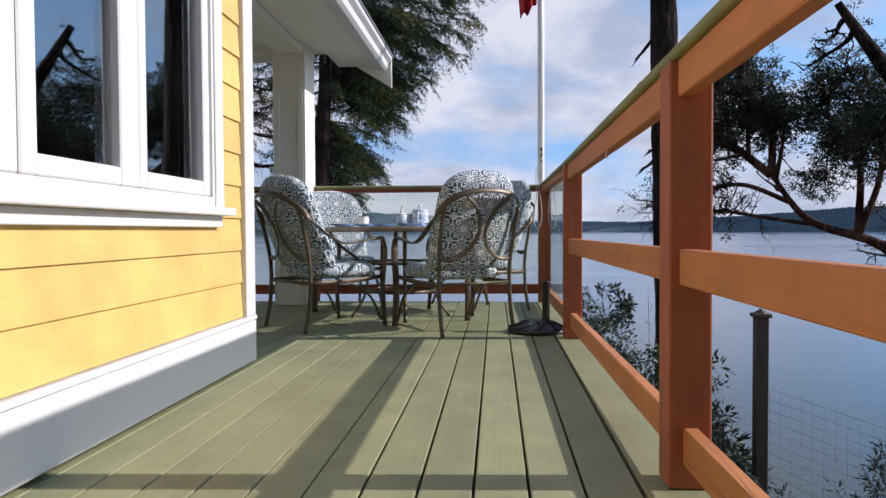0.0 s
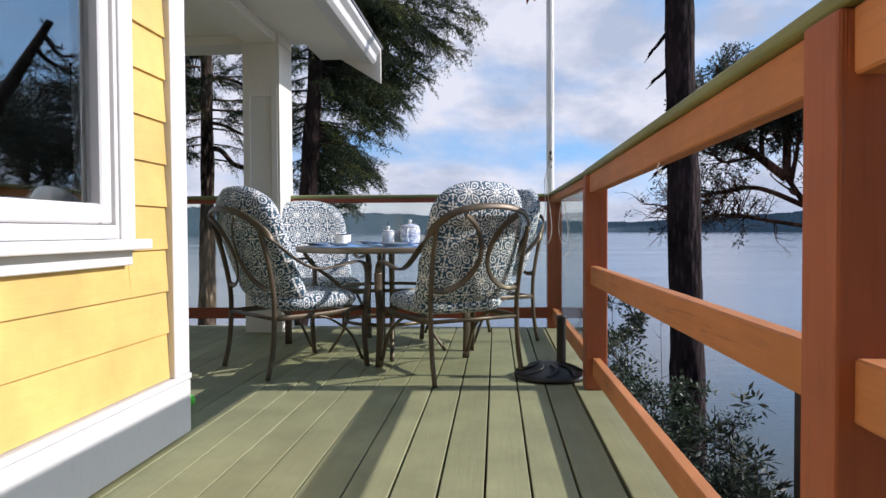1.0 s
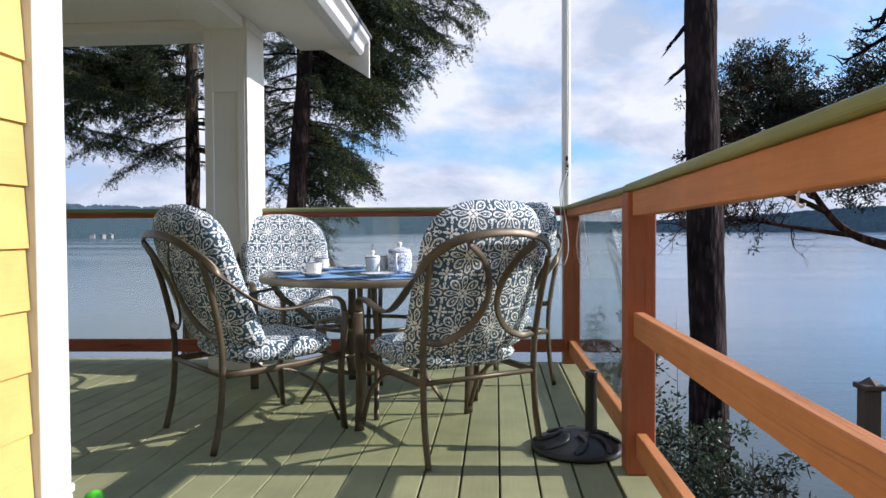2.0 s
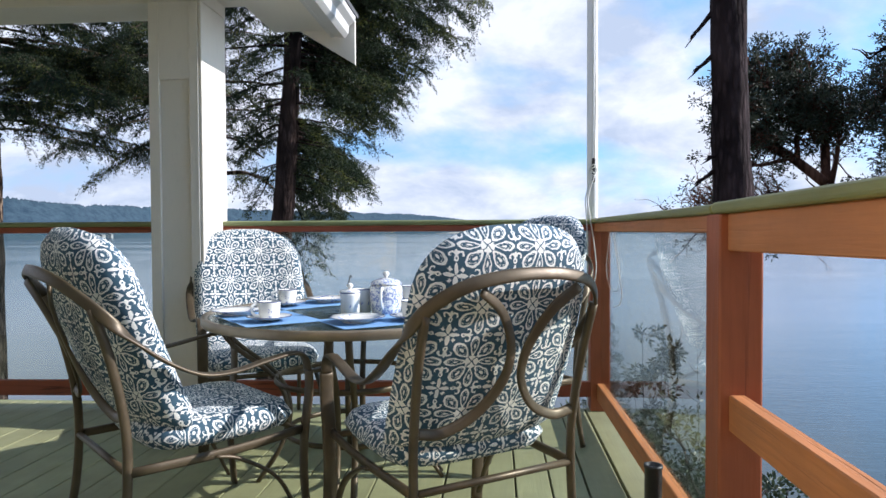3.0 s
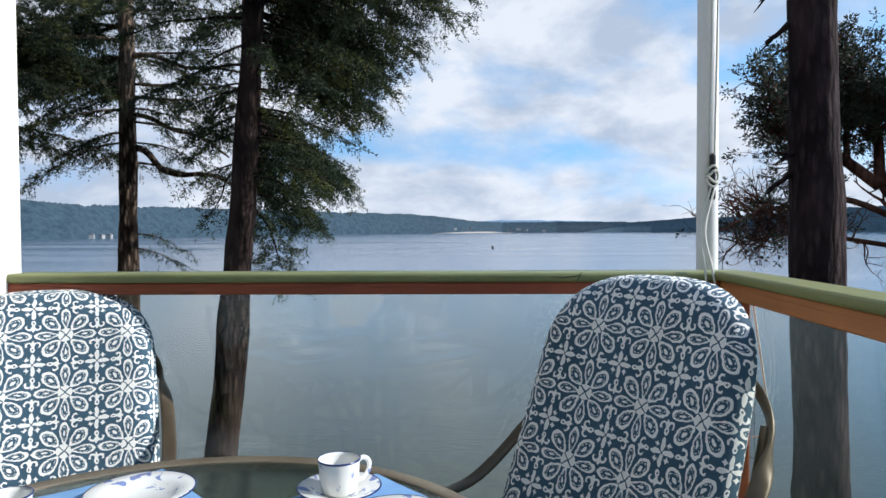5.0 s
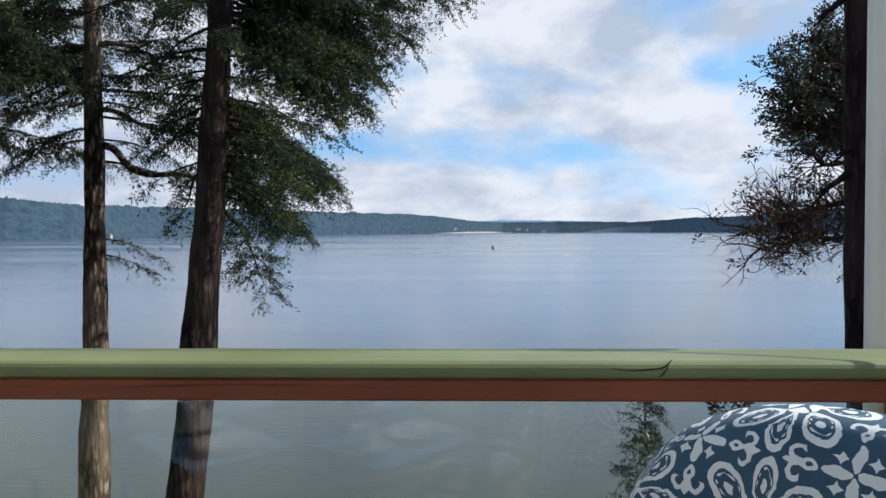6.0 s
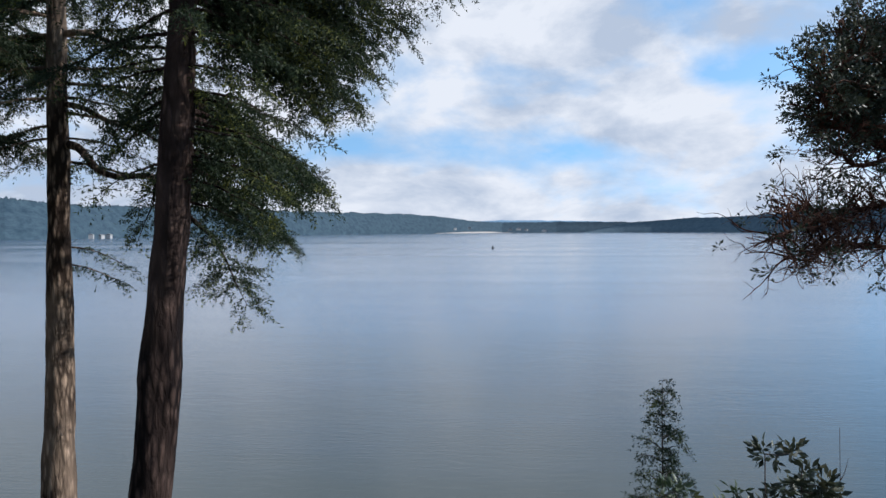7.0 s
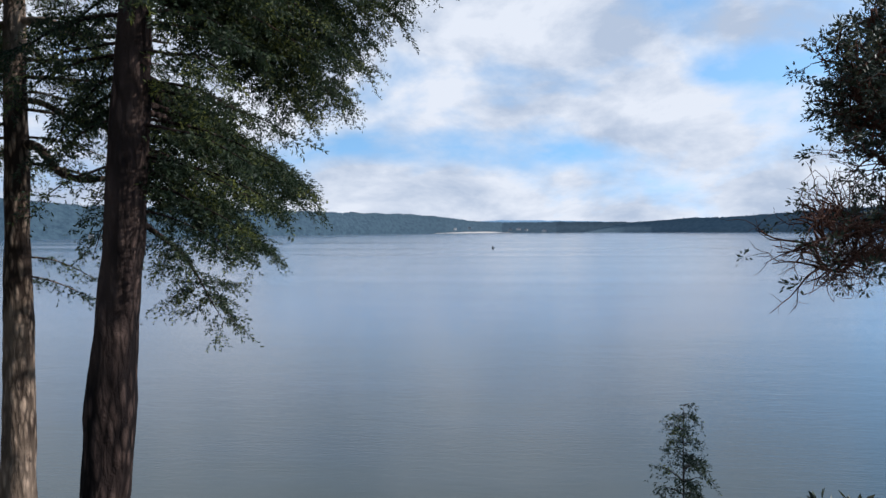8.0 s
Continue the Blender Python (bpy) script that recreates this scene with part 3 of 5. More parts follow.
part("cap", far(-1.430, 0.905, FY - 0.056, FY + 0.073, 1.120, 1.151, 0.011, 3), CAP_X, far_rail, "green painted cap rail")
part("cap", far(-4.6, -1.745, FY - 0.056, FY + 0.073, 1.120, 1.151, 0.011, 3), CAP_X, far_rail, "green painted cap rail")

CRACK = plain_paint("dark split in the wood", (0.012, 0.011, 0.008), 0.9, 0.1)
for knots in ([(-0.55, -0.0562, 1.139), (-0.52, -0.0564, 1.136), (-0.49, -0.0564, 1.138), (-0.468, -0.0562, 1.141), (-0.458, -0.0535, 1.148), (-0.452, -0.047, 1.1515)], [(-0.474, -0.0562, 1.125), (-0.466, -0.0564, 1.134), (-0.460, -0.0558, 1.143)]):
    part("crack", sweep(curve_through(knots, 5), ring(0.0011, 5), scale=lambda f: 0.5 + 0.8 * math.sin(f * math.pi)), CRACK, far_rail, "dark split in the cap rail")
hook = curve_through([(0.852, 1.677, 1.050), (0.846, 1.677, 1.040), (0.842, 1.674, 1.024), (0.846, 1.668, 1.014), (0.853, 1.668, 1.020)], 5)
smooth(part("hook", sweep(hook, ring(0.0026, 7)), WHITE, side_rail, "small white screw hook"))

# ---- house ----
WX = -0.925
house = thing("house_wall", label="yellow lap-sided house wall with white trim", category="wall", kind="structure")
WIN_Y0, WIN_Y1, WIN_Z0, WIN_Z1 = -0.62, 1.722, 0.815, 2.12
EXPOSE = 0.163


def lap(y0, y1, z0, z1, x=WX):
    """One lap of siding: thick at its lower edge."""
    bm = bmesh.new()
    back = x - 0.02
    prof = [(back, z0), (x, z0), (x - 0.011, z1), (back, z1)]
    rows = [[bm.verts.new((a, y, z)) for a, z in prof] for y in (y0, y1)]
    for j in range(4):
        bm.faces.new((rows[0][j], rows[0][(j + 1) % 4], rows[1][(j + 1) % 4], rows[1][j]))
    bm.faces.new(rows[0][::-1]), bm.faces.new(rows[1])
    bmesh.ops.recalc_face_normals(bm, faces=bm.faces)
    return part("siding_board", bm, YELLOW, house)


z = 0.283
while z < 2.45:
    z1 = z + EXPOSE
    if z1 > WIN_Z0 - 0.07 and z < WIN_Z1 + 0.09:
        lap(-5.0, WIN_Y0 - 0.09, z, z1 + 0.004)
        lap(WIN_Y1 + 0.09, 2.085, z, z1 + 0.004)
        if z < WIN_Z0 - 0.075:
            lap(WIN_Y0 - 0.09, WIN_Y1 + 0.09, z, min(z1 + 0.004, WIN_Z0 - 0.075))
        if z1 > WIN_Z1 + 0.09:
            lap(WIN_Y0 - 0.09, WIN_Y1 + 0.09, max(z, WIN_Z1 + 0.09), z1 + 0.004)
    else:
        lap(-5.0, 2.085, z if z > 0.3 else 0.2685, z1 + 0.004)
    z = z1
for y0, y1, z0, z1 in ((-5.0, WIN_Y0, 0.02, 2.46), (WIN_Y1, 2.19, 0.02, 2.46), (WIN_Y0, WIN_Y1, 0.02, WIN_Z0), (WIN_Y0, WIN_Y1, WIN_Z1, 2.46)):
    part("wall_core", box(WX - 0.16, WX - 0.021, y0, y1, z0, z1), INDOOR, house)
part("skirt_board", box(WX - 0.02, WX + 0.020, -5.0, 2.222, 0.022, 0.236, 0.004), WHITE, house, "white painted skirt board")
part("skirt_board", box(WX - 0.02, WX + 0.024, -5.0, 2.226, 0.2385, 0.264, 0.004), WHITE, house, "white painted skirt ledge")
part("corner_trim", box(WX - 0.02, WX + 0.020, 2.088, 2.215, 0.265, 2.458, 0.003), WHITE, house, "white painted corner board")
part("corner_trim", box(WX - 0.14, WX - 0.022, 2.192, 2.214, 0.265, 2.458, 0.003), WHITE, house, "white painted corner board")

wall_north = thing("wall_north", label="cream painted porch wall of the house", category="wall", kind="structure")
part("wall_face", box(-5.0, WX - 0.141, 2.06, 2.19, 0.002, 2.46), CREAM, wall_north)
wall_back = thing("wall_back", label="plain closing walls of the house", category="wall", kind="structure")
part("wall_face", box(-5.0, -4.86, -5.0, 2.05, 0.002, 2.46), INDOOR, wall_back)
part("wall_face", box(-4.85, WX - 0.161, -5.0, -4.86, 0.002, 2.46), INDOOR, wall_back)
# Unseen wall added behind the deck to cut sky light on the posts.
sky_block = thing("wall_south", label="unseen dark wall added behind the deck to block sky light", category="wall", kind="structure")
part("wall_face", box(WX + 0.03, 3.4, -3.2, -3.0, -2.6, 4.4), DARK_POST, sky_block)
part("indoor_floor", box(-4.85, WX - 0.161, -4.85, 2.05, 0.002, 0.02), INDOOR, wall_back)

# window
window = thing("window_1", label="white framed casement window with clear panes", category="window", kind="structure")
CX = WX + 0.022
part("casing", box(WX - 0.02, CX, WIN_Y1, WIN_Y1 + 0.088, 0.815, WIN_Z1 + 0.09, 0.003), WHITE, window)
part("casing", box(WX - 0.02, CX, WIN_Y0 - 0.088, WIN_Y0, 0.815, WIN_Z1 + 0.09, 0.003), WHITE, window)
part("casing", box(WX - 0.02, CX, WIN_Y0, WIN_Y1, WIN_Z1, WIN_Z1 + 0.09, 0.003), WHITE, window)
part("sill", box(WX - 0.06, CX + 0.045, WIN_Y0 - 0.12, WIN_Y1 + 0.12, 0.778, 0.8145, 0.006, 2), WHITE, window)
part("apron", box(WX - 0.02, CX - 0.002, WIN_Y0 - 0.07, WIN_Y1 + 0.07, 0.725, 0.7775, 0.003), WHITE, window)
part("frame_jamb", box(WX - 0.09, CX - 0.008, WIN_Y1 - 0.021, WIN_Y1 - 0.001, 0.815, WIN_Z1 - 0.001, 0.002), WHITE, window)
part("frame_jamb", box(WX - 0.09, CX - 0.008, WIN_Y0 + 0.001, WIN_Y0 + 0.03, 0.815, WIN_Z1 - 0.001, 0.002), WHITE, window)
part("frame_foot", box(WX - 0.09, CX - 0.008, WIN_Y0 + 0.031, WIN_Y1 - 0.022, 0.816, 0.862, 0.003), WHITE, window)
part("frame_head", box(WX - 0.09, CX - 0.008, WIN_Y0 + 0.031, WIN_Y1 - 0.022, 2.08, WIN_Z1 - 0.001, 0.003), WHITE, window)
SASHES = [(-0.585, 0.448, 0.09, 0.12), (0.455, 1.083, 0.075, 0.12), (1.089, 1.700, 0.055, 0.060)]
for y0, y1, wl, wr in SASHES:
    sash = part("sash", box(WX - 0.06, CX - 0.02, y0, y0 + wl, 0.865, 2.078, 0.006), WHITE, window)
    part("sash_stile", box(WX - 0.06, CX - 0.02, y1 - wr, y1, 0.865, 2.078, 0.006), WHITE, sash)
    part("sash_rail", box(WX - 0.058, CX - 0.022, y0 + wl + 0.0005, y1 - wr - 0.0005, 0.865, 0.930, 0.006), WHITE, sash)
    part("sash_rail", box(WX - 0.058, CX - 0.022, y0 + wl + 0.0005, y1 - wr - 0.0005, 1.99, 2.078, 0.006), WHITE, sash)
    for back in (0.032, 0.050):
        part("pane", box(WX - back - 0.006, WX - back, y0 + wl - 0.005, y1 - wr + 0.005, 0.925, 1.995), WINDOW_GLASS, sash, "clear window pane")

# porch column
column = thing("porch_column", label="cream painted square porch column with recessed panels", category="column", kind="structure")
C0, C1, D0, D1 = -1.730, -1.420, 5.03, 5.375
part("column_core", box(C0 + 0.022, C1 - 0.022, D0 + 0.022, D1 - 0.022, 0.002, 2.384), CREAM, column)
for x0, x1 in ((C0, C0 + 0.060), (C1 - 0.075, C1 - 0.0205)):
    for y0, y1 in ((D0, D0 + 0.0215), (D1 - 0.0215, D1)):
        part("corner_board", box(x0, x1, y0, y1, 0.19, 2.384, 0.003), CREAM, column)
for y0, y1 in ((D0 + 0.022, D0 + 0.095), (D1 - 0.095, D1 - 0.022)):
    part("corner_board", box(C0, C0 + 0.0215, y0, y1, 0.19, 2.384, 0.003), CREAM, column)
part("side_board", box(C1 - 0.020, C1, D0 + 0.002, D1 - 0.002, 0.19, 2.384, 0.005, 2), CREAM, column)
part("plinth", box(C0, C1, D0, D1, 0.002, 0.189, 0.002), CREAM, column)
for y0, y1 in ((D0 + 0.001, D0 + 0.0215), (D1 - 0.0215, D1 - 0.001)):
    part("cap_board", box(C0 + 0.0605, C1 - 0.0755, y0, y1, 1.951, 2.384), CREAM, column)

# ceiling, beams, eave and roof
ceiling = tagged(part("ceiling", box(-5.0, -0.90, -5.0, 5.39, 2.462, 2.49), CREAM), "cream painted flat porch ceiling and soffit", "ceiling", kind="structure")
beams = thing("porch_beam", label="cream painted beams over the porch column", category="beam", kind="structure")
part("cross_beam", box(-5.0, C0 - 0.003, D0 + 0.02, D1 - 0.01, 2.385, 2.461, 0.004), CREAM, beams)
part("cross_beam", box(C0 - 0.002, C1 + 0.002, D0 - 0.02, D1 + 0.002, 2.3855, 2.461, 0.004), CREAM, beams)
part("long_beam", box(C0 + 0.03, C1 - 0.02, 2.192, D0 - 0.021, 2.385, 2.461, 0.004), CREAM, beams)
roof = thing("roof", label="low eave with white gutter and rake board", category="roof", kind="structure")
part("fascia", box(-0.899, -0.872, -5.0, 5.93, 2.415, 2.60, 0.003), WHITE, roof, "white painted fascia board")
soff = box(-1.30, -0.90, 5.391, 5.93, 2.463, 2.488)
part("soffit_end", soff, CREAM, roof)
gut = [(-0.871, 2.545), (-0.871, 2.415), (-0.800, 2.405), (-0.772, 2.43), (-0.765, 2.485), (-0.728, 2.515), (-0.720, 2.545), (-0.735, 2.545), (-0.742, 2.52), (-0.78, 2.49), (-0.79, 2.44), (-0.805, 2.42), (-0.86, 2.43), (-0.86, 2.545)]
bm = bmesh.new()
rows = [[bm.verts.new((a, y, b)) for a, b in gut] for y in (-5.0, 5.915)]
for j in range(len(gut)):
    k = (j + 1) % len(gut)
    bm.faces.new((rows[0][j], rows[0][k], rows[1][k], rows[1][j]))
bm.faces.new(rows[0][::-1]), bm.faces.new(rows[1])
bmesh.ops.recalc_face_normals(bm, faces=bm.faces)
part("gutter", bm, WHITE, roof, "white metal rain gutter")
RAKE = 0.62


def prism(profile, y0, y1):
    """Extrudes an x-z outline along y."""
    bm = bmesh.new()
    r = [[bm.verts.new((a, y, b)) for a, b in profile] for y in (y0, y1)]
    n = len(profile)
    for j in range(n):
        bm.faces.new((r[0][j], r[0][(j + 1) % n], r[1][(j + 1) % n], r[1][j]))
    bm.faces.new(r[0][::-1]), bm.faces.new(r[1])
    bmesh.ops.recalc_face_normals(bm, faces=bm.faces)
    return bm


part("rake_board", prism([(-0.732, 2.232), (-0.732, 2.535), (-4.2, 2.535 + RAKE * 3.468), (-4.2, 2.232 + RAKE * 3.468)], 5.932, 5.968), CREAM, roof, "cream painted sloping rake board")
part("roof_slab", prism([(-0.715, 2.55), (-0.715, 2.58), (-4.9, 2.58 + RAKE * 4.185), (-4.9, 2.55 + RAKE * 4.185)], -5.0, 5.975), ROOF, roof)

# ---- chairs ----
def cushion(name, outline, thick, lay, parent, uv_at=(0.0, 0.0), front_at=(0.0, 0.0), rings=9, label=""):
    """A padded, piped cushion. outline(k) gives the rim for k in 0..1; lay maps (side, along, depth) into place."""
    n = 56
    rim = [outline(k / n) for k in range(n)]
    cx, cy = sum(p[0] for p in rim) / n, sum(p[1] for p in rim) / n
    verts, faces, uvs = [], [], []
    for face, (ou, ov) in ((1, front_at), (-1, uv_at)):
        base = len(verts)
        verts.append(lay(cx, cy, face * thick / 2)), uvs.append((cx + ou, cy + ov))
        run, last = [0.0] * n, [(0.0, thick / 2)] * n
        for i in range(1, rings + 1):
            f = (i / rings) ** 0.72
            d = thick / 2 * (max(0.0, 1 - f ** 7.0)) ** 0.5
            for k, (x, y) in enumerate(rim):
                px, py = cx + (x - cx) * f, cy + (y - cy) * f
                far_out = math.hypot(x - cx, y - cy)
                run[k] += math.hypot(far_out * f - last[k][0], d - last[k][1])
                last[k] = (far_out * f, d)
                sag = 0.006 * math.sin(px * 17 + 1) * math.sin(py * 15)
                verts.append(lay(px, py, face * d + sag * (1 - f)))
                uvs.append((cx + ou + (x - cx) / far_out * run[k], cy + ov + (y - cy) / far_out * run[k]))
        for k in range(n):
            j = (k + 1) % n
            tri = (base, base + 1 + k, base + 1 + j)
            faces.append(tri if face > 0 else tri[::-1])
            for i in range(rings - 1):
                a, b = base + 1 + i * n, base + 1 + (i + 1) * n
                quad = (a + k, b + k, b + j, a + j)
                faces.append(quad if face > 0 else quad[::-1])
    me = bpy.data.meshes.new(name)
    me.from_pydata([tuple(v) for v in verts], [], faces)
    layer = me.uv_layers.new(name="UVMap")
    for lp in me.loops:
        u = uvs[lp.vertex_index]
        layer.data[lp.index].uv = u
    me.materials.append(FABRIC)
    bm = bmesh.new()
    bm.from_mesh(me)
    bmesh.ops.remove_doubles(bm, verts=bm.verts, dist=0.0008)
    bmesh.ops.recalc_face_normals(bm, faces=bm.faces)
    bm.to_mesh(me)
    bm.free()
    ob = new(name, me)
    ob.parent = parent
    return smooth(tagged(ob, label))


def back_outline(k):
    """Straight sides with a round arched head, anticlockwise from the foot."""
    w, straight, high = 0.304, 0.46, 0.720
    t = k * 3.4
    if t < 0.6:
        s = t / 0.6
        x = -w + 2 * w * s
        return (x, 0.012 * abs(x / w) ** 8)
    if t < 1.3:
        return (w + 0.006 * math.sin((t - 0.6) / 0.7 * math.pi), 0.012 + (straight - 0.012) * (t - 0.6) / 0.7)
    if t < 2.7:
        a = (t - 1.3) / 1.4 * math.pi
        c, s = math.cos(a), math.sin(a)
        return (w * math.copysign(abs(c) ** 0.76, c), straight + (high - straight) * abs(s) ** 0.78)
    return (-w - 0.006 * math.sin((t - 2.7) / 0.7 * math.pi), straight + (0.012 - straight) * (t - 2.7) / 0.7)


def seat_outline(k):
    a = 2 * math.pi * k - 0.75 * math.pi
    c, s = math.cos(a), math.sin(a)
    return (0.292 * math.copysign(abs(c) ** 0.42, c), 0.050 + 0.272 * math.copysign(abs(s) ** 0.42, s))


BACK_FOOT, LEAN_BACK = Vector((0, -0.172, 0.425)), radians(19.5)


def lay_back(x, s, d):
    up = Vector((0, -math.sin(LEAN_BACK), math.cos(LEAN_BACK)))
    out = Vector((0, math.cos(LEAN_BACK), math.sin(LEAN_BACK)))
    wrap = 0.50 * x * x
    return BACK_FOOT + Vector((x, 0, 0)) + up * s + out * (d + wrap - 0.02 * math.sin(s / 0.735 * math.pi))


def lay_seat(x, y, d):
    return Vector((x, y, 0.418 + d + 0.05 * max(0.0, y) ** 1.0 * 0.6 - 0.10 * max(0.0, y - 0.22)))


def build_chair():
    chair = thing("patio_chair", label="bronze metal patio armchair with blue and white patterned cushion", category="chair", group="chairs round the table")
    cushion("seat_cushion", seat_outline, 0.112, lay_seat, chair, (0.0875, 0.04), (0.0875, 0.04), label="blue and white printed seat cushion")
    cushion("back_cushion", back_outline, 0.122, lay_back, chair, (0.036, 0.0875), (0.1355, 0.0275), label="blue and white printed back cushion")
    band = oval(0.023, 0.008, 12)
    # arm and back hoop in one sweep: arm end, arm, rise, arch
    half = [(0.312, 0.322, 0.585), (0.313, 0.308, 0.632), (0.316, 0.262, 0.655), (0.322, 0.16, 0.643), (0.328, 0.03, 0.622), (0.333, -0.08, 0.630),
            (0.336, -0.19, 0.685), (0.330, -0.295, 0.770), (0.298, -0.390, 0.868), (0.215, -0.455, 0.935), (0.105, -0.485, 0.962)]
    knots = half + [(0.0, -0.492, 0.968)] + [(-x, y, z) for x, y, z in half[::-1]]
    hoop = curve_through(knots, 5)

    def hoop_up(f):
        g = abs(f - 0.5) * 2
        k = min(1.0, max(0.0, (g - 0.22) / 0.30))
        return (Vector((0, -0.93, 0.36)) * (1 - k) + Vector((0, 0.12, 1)) * k).normalized()

    smooth(part("arm_hoop", sweep(hoop, band, up=hoop_up, scale=lambda f: 0.80 + 0.36 * abs(f - 0.5)), BRONZE, chair))
    for sx in (-1, 1):
        leg = curve_through([(sx * 0.312, 0.325, 0.588), (sx * 0.311, 0.325, 0.50), (sx * 0.309, 0.307, 0.36), (sx * 0.309, 0.303, 0.20), (sx * 0.312, 0.319, 0.004)], 5)
        smooth(part("front_leg", sweep(leg, oval(0.009, 0.026, 10), up=(1, 0, 0)), BRONZE, chair))
        rear = curve_through([(sx * 0.285, -0.340, 0.004), (sx * 0.283, -0.306, 0.16), (sx * 0.282, -0.292, 0.34), (sx * 0.284, -0.298, 0.50), (sx * 0.290, -0.338, 0.70), (sx * 0.292, -0.388, 0.862)], 5)
        smooth(part("back_leg", sweep(rear, oval(0.012, 0.015, 10), up=(0, 1, 0)), BRONZE, chair))

        def on_back(x, z):
            f = min(1.0, max(0.0, (z - 0.45) / 0.50))
            return (x, -0.298 - 0.190 * f ** 1.1 + 0.12 * abs(x) ** 1.5, z)

        scroll = curve_through([on_back(sx * 0.280, 0.520), on_back(sx * 0.20, 0.512), on_back(sx * 0.100, 0.560), on_back(sx * 0.032, 0.655), on_back(sx * 0.030, 0.755), on_back(sx * 0.085, 0.860), on_back(sx * 0.165, 0.925)], 6)
        smooth(part("back_scroll", sweep(scroll, oval(0.0165, 0.006, 10), up=(0, -0.95, 0.3)), BRONZE, chair))
        side = [(sx * 0.300, 0.304, 0.372), (sx * 0.295, 0.05, 0.350), (sx * 0.284, -0.285, 0.345)]
        smooth(part("seat_rail", sweep(curve_through(side, 4), oval(0.009, 0.016, 10), up=(0, 0, 1)), BRONZE, chair))
        brace = [(sx * 0.305, 0.290, 0.05), (sx * 0.302, 0.20, 0.22), (sx * 0.298, 0.06, 0.318), (sx * 0.296, -0.02, 0.342)]
        smooth(part("leg_brace", sweep(curve_through(brace, 5), oval(0.007, 0.013, 8), up=(1, 0, 0)), BRONZE, chair))
    for y, z, name in ((0.303, 0.362, "seat_front_bar"), (-0.292, 0.345, "stretcher")):
        smooth(part(name, sweep([(-0.300 if y > 0 else -0.282, y, z), (0.0, y, z), (0.300 if y > 0 else 0.282, y, z)], ring(0.0115), up=(0, 0, 1)), BRONZE, chair))
    return chair


# (x, y, facing) on the deck
CHAIRS = [(0.066, 3.559, 124), (-0.900, 3.680, 46), (-1.07, 4.91, 298), (0.215, 4.71, 220)]
first_chair = build_chair()
first_chair.matrix_basis = pose(CHAIRS[0][0], CHAIRS[0][1], 0.0, 0, 0, CHAIRS[0][2] - 90)
for x, y, face in CHAIRS[1:]:
    chair = copy_thing(first_chair, pose(x, y, 0.0, 0, 0, face - 90))
    if x < 0 and y < 4:
        # its loose back cushion sits a little askew
        for piece in chair.children:
            if piece.name.startswith("back_cushion"):
                piece.matrix_basis = pose(-0.03, 0.010, 0.0, 0, 0, 6)
    if y > 4.5 and x > 0:
        # its loose back cushion sits a little higher on the frame
        for piece in chair.children:
            if piece.name.startswith("back_cushion"):
                piece.location += Vector((0, -0.012, 0.064))

# ---- table ----
TX, TY, TOP, TR = -0.412, 4.235, 0.735, 0.622
table = thing("patio_table", (TX, TY, 0), 0, "round patio table with hammered glass top and bronze rim", "table")
smooth(part("rim", lathe([(TR - 0.028, TOP - 0.002), (TR - 0.004, TOP + 0.003), (TR, TOP - 0.004), (TR, TOP - 0.030), (TR - 0.006, TOP - 0.036), (TR - 0.030, TOP - 0.034), (TR - 0.034, TOP - 0.012), (TR - 0.028, TOP - 0.002)], 72), RIM, table, "bronze table rim in a sunlit tan tone"))
part("glass_top", lathe([(0.022, TOP - 0.0085), (TR - 0.031, TOP - 0.0085), (TR - 0.030, TOP - 0.006), (TR - 0.031, TOP - 0.0035), (0.022, TOP - 0.0035), (0.022, TOP - 0.0085)], 72), TABLE_GLASS, table, "hammered clear glass table top")
smooth(part("umbrella_ring", lathe([(0.018, TOP - 0.010), (0.030, TOP - 0.010), (0.030, TOP + 0.001), (0.018, TOP + 0.001), (0.018, TOP - 0.010)], 24), BRONZE, table))
for a in (8, 98, 188, 278):
    c, s = math.cos(radians(a)), math.sin(radians(a))
    for off in (-0.035, 0.035):
        path = [(r * c - off * s, r * s + off * c, h) for r, h in ((TR - 0.05, TOP - 0.036), (TR - 0.12, 0.60), (0.33, 0.46), (0.27, 0.32), (0.30, 0.16), (0.40, 0.004))]
        smooth(part("leg", sweep(curve_through(path, 5), oval(0.014, 0.010, 8)), BRONZE, table))
for z, r in ((0.45, 0.325), (0.22, 0.283)):
    smooth(part("brace_ring", sweep([(r * math.cos(2 * math.pi * k / 40), r * math.sin(2 * math.pi * k / 40), z) for k in range(40)], oval(0.006, 0.012, 8), True, up=(0, 0, 1)), BRONZE, table))


# ---- table setting ----
def placemat(x, y, turn, w=0.42, h=0.305):
    bm = bmesh.new()
    bmesh.ops.create_grid(bm, x_segments=22, y_segments=16, size=0.5)
    for v in bm.verts:
        px, py = v.co.x * w, v.co.y * h
        ez = 0.0009 * (1 + math.sin(px * 31 + x * 40) * math.sin(py * 27 + y * 9))
        reach = math.hypot(*(Matrix.Rotation(radians(turn), 2) @ Vector((px, py)) + Vector((x - TX, y - TY))))
        if reach > TR - 0.005:
            ez -= (reach - TR + 0.005) * 0.8
        v.co = Vector((px, py, 0.0035 + ez))
    top = list(bm.faces)
    bmesh.ops.solidify(bm, geom=top, thickness=0.0022)
    ob = part("placemat", bm, PLACEMAT)
    ob.matrix_basis = pose(x, y, TOP, 0, 0, turn)
    return tagged(ob, "blue woven cloth placemat lying on the glass table", "placemat", "placemats on the table")


